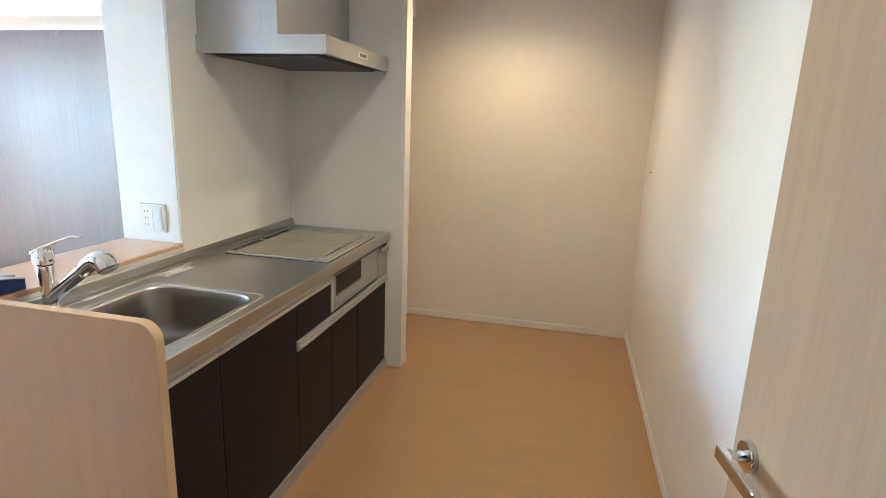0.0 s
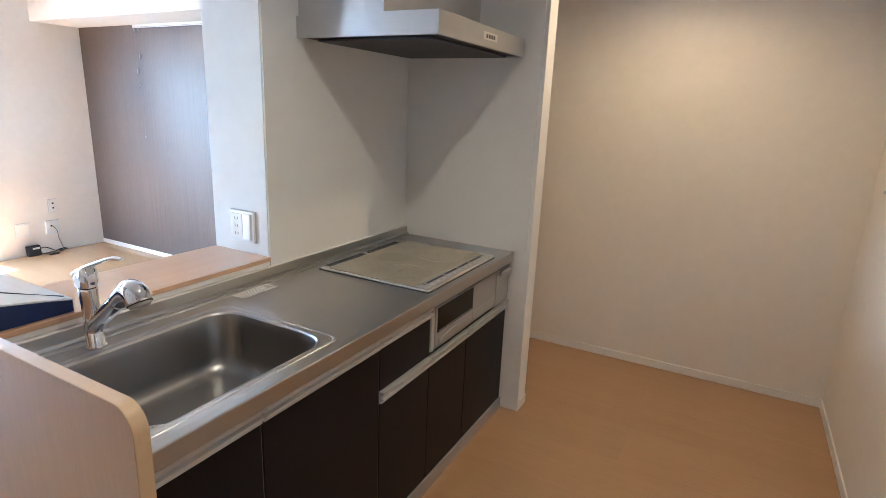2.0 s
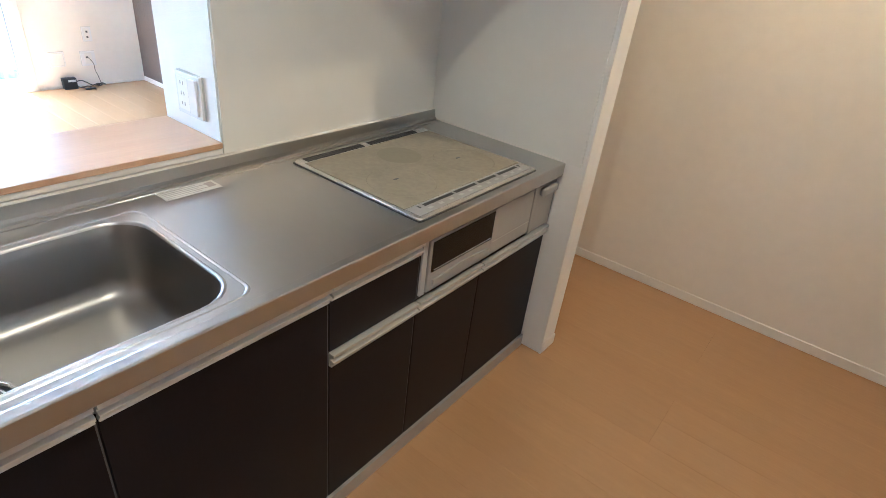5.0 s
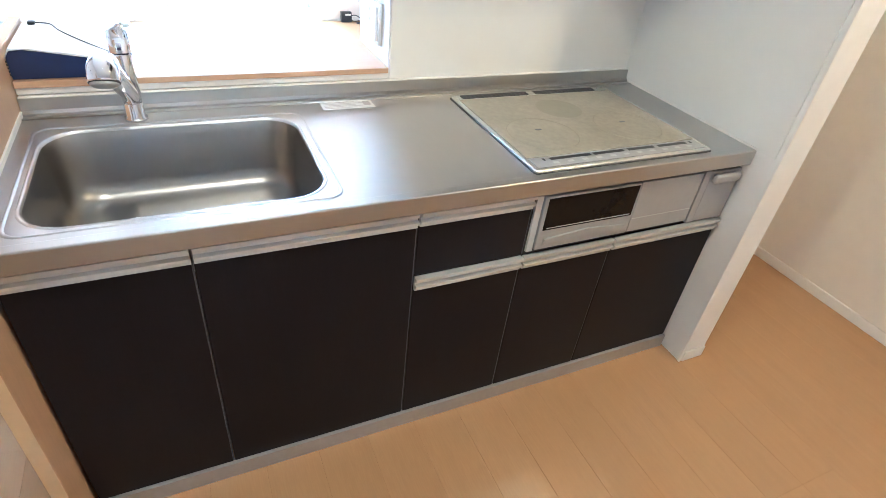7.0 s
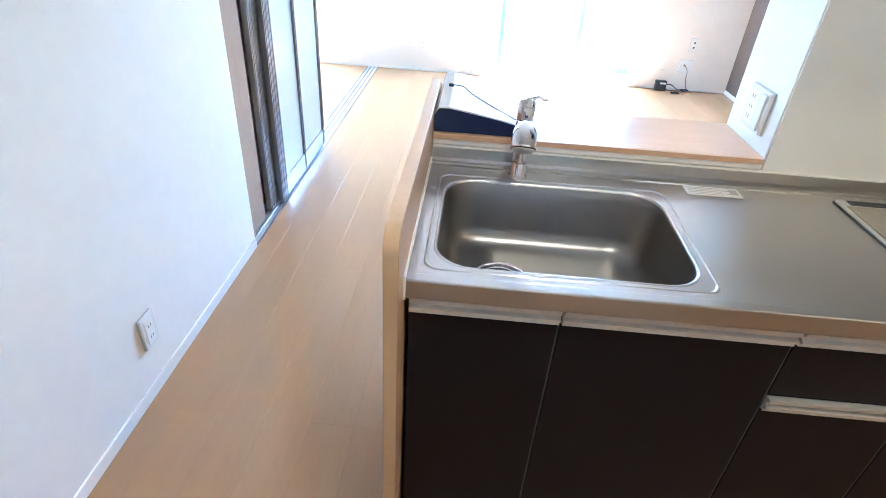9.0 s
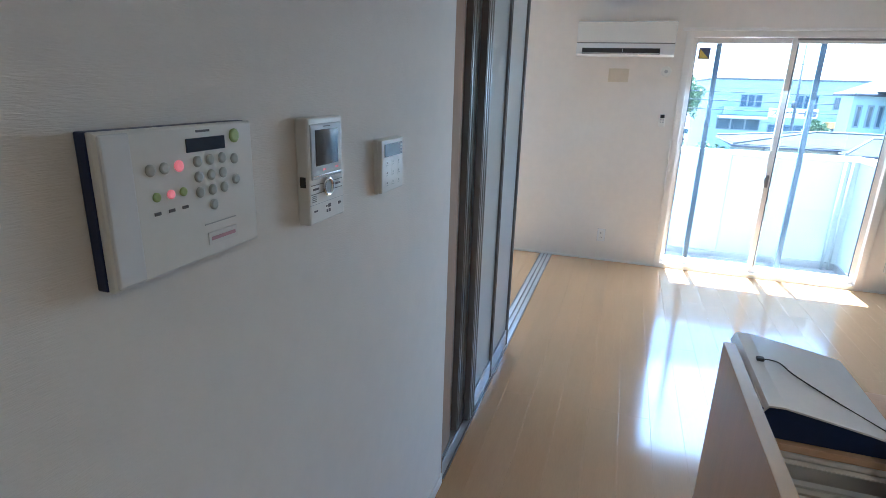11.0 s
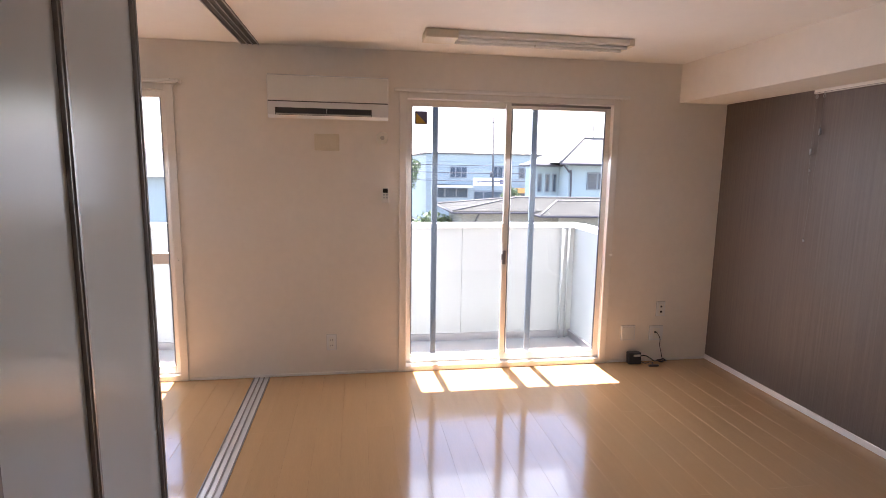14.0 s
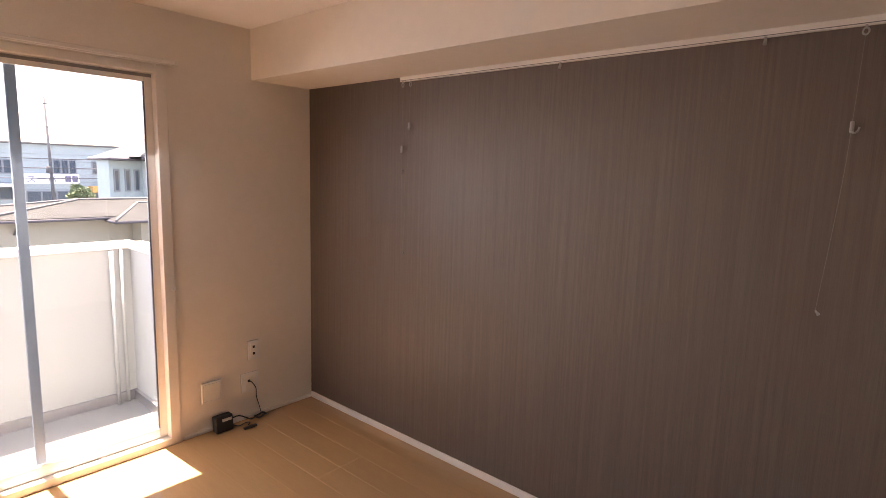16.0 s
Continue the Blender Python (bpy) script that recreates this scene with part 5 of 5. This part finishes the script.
def grey_block():
    x = -45.0
    t = thing("commercial_building", -50, 12, GZ, "long grey-blue two-storey commercial building with a sign", "building")
    part("wall", box(x - 12, x, 6.3, 30.0, GZ - 0.6, 2.0), SIDING, t)
    part("roof", box(x - 12.2, x + 0.15, 6.1, 30.2, 2.0, 2.12), ROOF_GREY, t, "thin flat roof edge")
    for k in range(9):
        part("cladding_joint", box(x, x + 0.012, 6.3, 30.0, -2.2 + 0.45 * k, -2.175 + 0.45 * k), FAR_FRAME, t)
    for a, b, z0, z1 in ((8.2, 9.6, 0.15, 1.05), (11.7, 13.0, 0.15, 1.1), (13.9, 15.3, 0.15, 1.05), (16.3, 17.7, 0.15, 1.05), (6.9, 9.7, -1.45, -0.62), (10.2, 12.6, -1.9, -0.9), (13.4, 16.0, -1.9, -0.9)):
        far_window(t, x, a, b, z0, z1, 3)
    part("canopy", box(x, x + 1.2, 6.9, 9.9, -0.6, -0.45), PLASTIC_SHADE, t)
    s = part("sign_board", box(x, x + 0.12, 10.1, 13.1, -0.46, 0.18), SIGN_WHITE, t, "white shop sign with blue-grey letters")
    cu = bpy.data.curves.new("sign_text", "FONT")
    cu.body, cu.size, cu.extrude = "スーパー", 0.55, 0.01
    tmp = bpy.data.objects.new("sign_text", cu)
    scene.collection.objects.link(tmp)
    me = bpy.data.meshes.new_from_object(tmp.evaluated_get(bpy.context.evaluated_depsgraph_get()))
    bpy.data.objects.remove(tmp)
    bm = bmesh.new()
    bm.from_mesh(me)
    bmesh.ops.transform(bm, matrix=Matrix.Translation((x + 0.14, 10.2, -0.36)) @ Matrix(((0, 0, 1, 0), (1, 0, 0, 0), (0, 1, 0, 0), (0, 0, 0, 1))), verts=bm.verts)
    part("sign_letters", bm, STICKER_BLUE, s)
    bm = bmesh.new()
    for k in range(2):
        bx(bm, x + 0.12, x + 0.15, 12.3 + 0.4 * k, 12.62 + 0.4 * k, -0.34, 0.04)
    part("sign_bars", bm, STICKER_BLUE, s)
    part("awning", box(x, x + 1.0, 13.6, 15.6, -1.0, -0.62), ORANGE, t, "orange awning")
    part("condenser", box(x, x + 0.4, 7.2, 7.9, -0.35, 0.2), SIDING, t)
    t.location.z += 0.6


grey_block()
side = thing("side_block", -30, -4, GZ, "grey house seen past the side window", "house")
part("wall", box(-34, -27, -12, -1.2, GZ, 1.0), SIDING, side)
part("roof", roof_hip(bmesh.new(), -34.6, -26.4, -12.6, -0.6, 1.0, 2.3, 3.5), ROOF_GREY, side)
far_window(side, -27, -5.6, -4.2, -0.9, 0.1, 2)

pole = thing("utility_pole", -35, 9.25, GZ, "tall utility pole with crossarms", "utility pole")
part("mast", tube(bmesh.new(), [(-35, 9.32, GZ), (-35, 9.15, 4.7)], [0.10, 0.045], 12), CONCRETE, pole)
for z in (4.3, 3.2):
    part("crossarm", box(-35.05, -34.95, 9.0, 9.35, z, z + 0.05), CONCRETE, pole)
part("transformer", tube(bmesh.new(), [(-34.85, 9.1, 1.0), (-34.85, 9.1, 1.35)], 0.11, 12), CONCRETE, pole)
wires = thing("overhead_wires", -35, 9.2, 1.0, "sagging black overhead wires", "cable")
for z, s in ((1.25, 0.25), (0.75, 0.3), (1.7, 0.35)):
    part("wire", tube(bmesh.new(), [(-35 + 0.2 * k, 9.2 + 3.0 * k, z + s * (k / 5) ** 2) for k in range(-5, 6)], 0.022, 5), GUTTER, wires)


def leafy(bm, c, size, count, leaf, rng):
    """A crown of many small leaf clumps with an uneven outline and gaps."""
    c = Vector(c)
    for _ in range(count):
        d = Vector((rng.gauss(0, 1), rng.gauss(0, 1), rng.gauss(0, 1))).normalized()
        rad = rng.uniform(0.35, 1.0) * (0.75 + 0.45 * noise.noise(d * 2.2 + c))
        p = c + Vector((d.x * size[0], d.y * size[1], d.z * size[2])) * rad
        n = Vector((rng.gauss(0, 1), rng.gauss(0, 1), rng.gauss(0, 1))).normalized()
        u = n.orthogonal().normalized() * leaf * rng.uniform(0.6, 1.3)
        w = n.cross(u).normalized() * leaf * rng.uniform(0.5, 1.0)
        vs = [bm.verts.new(p + q) for q in (u, w, -u, -w)]
        bm.faces.new(vs)
    return bm


rng = random.Random(4)


def tree(x, y, ztop, r, label):
    t = thing("tree", x, y, GZ, label, "tree", "street trees")
    zc = ztop - r * 1.1
    part("trunk", tube(bmesh.new(), [(x, y, GZ), (x + 0.1, y, (GZ + zc) / 2), (x, y + 0.1, zc)], [0.2, 0.15, 0.08], 10), BARK, t)
    bm = bmesh.new()
    for k in range(5):
        a = k * 1.26
        tube(bm, [(x, y, zc - 0.6), (x + 0.7 * r * math.cos(a), y + 0.7 * r * math.sin(a), zc + 0.3 * r)], [0.07, 0.02], 6)
    part("limbs", bm, BARK, t)
    part("crown", leafy(bmesh.new(), (x, y, zc), (r, r, r * 1.15), 8000, 0.075, rng), LEAF, t, "uneven green crown")


tree(-41, 4.2, 2.95, 1.45, "leafy green tree by the far street")
tree(-45, 2.9, 2.9, 1.6, "broad green tree by the far street")
tree(-38, 11.2, 0.45, 0.8, "small bright green tree before the shop sign")
tree(-17.3, 7.9, -0.15, 0.35, "slender young tree beside the low house")
hedge = solid("hedge", leafy(leafy(bmesh.new(), (-20, 1.6, -0.55), (0.9, 2.0, 0.85), 9000, 0.06, rng), (-20.2, 3.5, -0.70), (0.9, 1.3, 0.85), 7000, 0.06, rng), LEAF, "clipped green hedge below the balcony", "hedge")
part("stems", tube(bmesh.new(), [(-20, 2.2, GZ), (-20, 2.2, -1.2)], 0.15, 8), BARK, hedge)


def far_car(x, y, mat, label):
    t = thing("car", x, y, GZ, label, "car", "parked cars")
    prof = [(y - 2.1, GZ + 0.3), (y + 2.1, GZ + 0.3), (y + 2.1, GZ + 0.85), (y + 1.2, GZ + 0.95), (y + 0.7, GZ + 1.5), (y - 1.2, GZ + 1.5), (y - 1.8, GZ + 0.95), (y - 2.1, GZ + 0.85)]
    part("body", slab(prof, "x", x - 0.8, x + 0.8, 0.05), mat, t)
    part("window", slab([(y + 1.05, GZ + 0.97), (y + 0.65, GZ + 1.43), (y - 1.15, GZ + 1.43), (y - 1.6, GZ + 0.97)], "x", x + 0.79, x + 0.815), FAR_GLASS, t)
    for dy in (-1.3, 1.3):
        part("wheel", tube(bmesh.new(), [(x - 0.82, y + dy, GZ + 0.31), (x + 0.82, y + dy, GZ + 0.31)], 0.31, 18), BLACK, t)


far_car(-62, 7.5, SIGN_WHITE, "white parked car on the far street")
far_car(-70, 5.6, HOOD_STEEL, "silver parked car on the far street")

# ---- floorboards ----
floor = thing("floor", -2.5, 1.5, 0, "glossy beech floorboards running towards the window", "floor")
floor["kind"] = "structure"
PITCH, LONG = 0.152, 1.84
board_meshes = {}


def board(x0, x1, y0, y1):
    """One strip with eased edges, top at z = 0."""
    w, l = round(y1 - y0, 3), round(x1 - x0, 3)
    if (w, l) not in board_meshes:
        e, g = 0.0004, 0.00006
        bm = bmesh.new()
        lo = [bm.verts.new((x, y, -0.011)) for x, y in ((g, g), (l - g, g), (l - g, w - g), (g, w - g))]
        md = [bm.verts.new((x, y, -0.0007)) for x, y in ((g, g), (l - g, g), (l - g, w - g), (g, w - g))]
        up = [bm.verts.new((x, y, -0.00009)) for x, y in ((g + e, g + e), (l - g - e, g + e), (l - g - e, w - g - e), (g + e, w - g - e))]
        e2 = e + 0.0009
        hi = [bm.verts.new((x, y, 0.0)) for x, y in ((g + e2, g + e2), (l - g - e2, g + e2), (l - g - e2, w - g - e2), (g + e2, w - g - e2))]
        for a, b in ((lo, md), (md, up), (up, hi)):
            for k in range(4):
                bm.faces.new((a[k], a[(k + 1) % 4], b[(k + 1) % 4], b[k]))
        bm.faces.new(hi)
        board_meshes[(w, l)] = finish("floorboard", bm, FLOORING)
    ob = new("floorboard", board_meshes[(w, l)])
    ob.parent = floor
    ob.location = (x0 + 2.5, y0 - 1.5, 0)


def floor_area(xa, xb, ya, yb):
    k0 = math.floor((ya - 0.455) / PITCH)
    k = k0
    while 0.455 + PITCH * k < yb - 0.004:
        y0, y1 = max(ya, 0.455 + PITCH * k), min(yb, 0.455 + PITCH * (k + 1))
        if y1 - y0 > 0.01:
            start = -0.43 if (k // 2) % 2 == 0 else -1.35
            j = math.floor((xa - start) / LONG)
            while start + LONG * j < xb - 0.004:
                x0, x1 = max(xa, start + LONG * j), min(xb, start + LONG * (j + 1))
                if x1 - x0 > 0.02:
                    board(x0, x1, y0, y1)
                j += 1
        k += 1


floor_area(-2.4, RX, -2.0, 0.205)
floor_area(WX, RX, 0.2055, FY)
floor_area(WX, -2.4005, -3.2, 0.085)
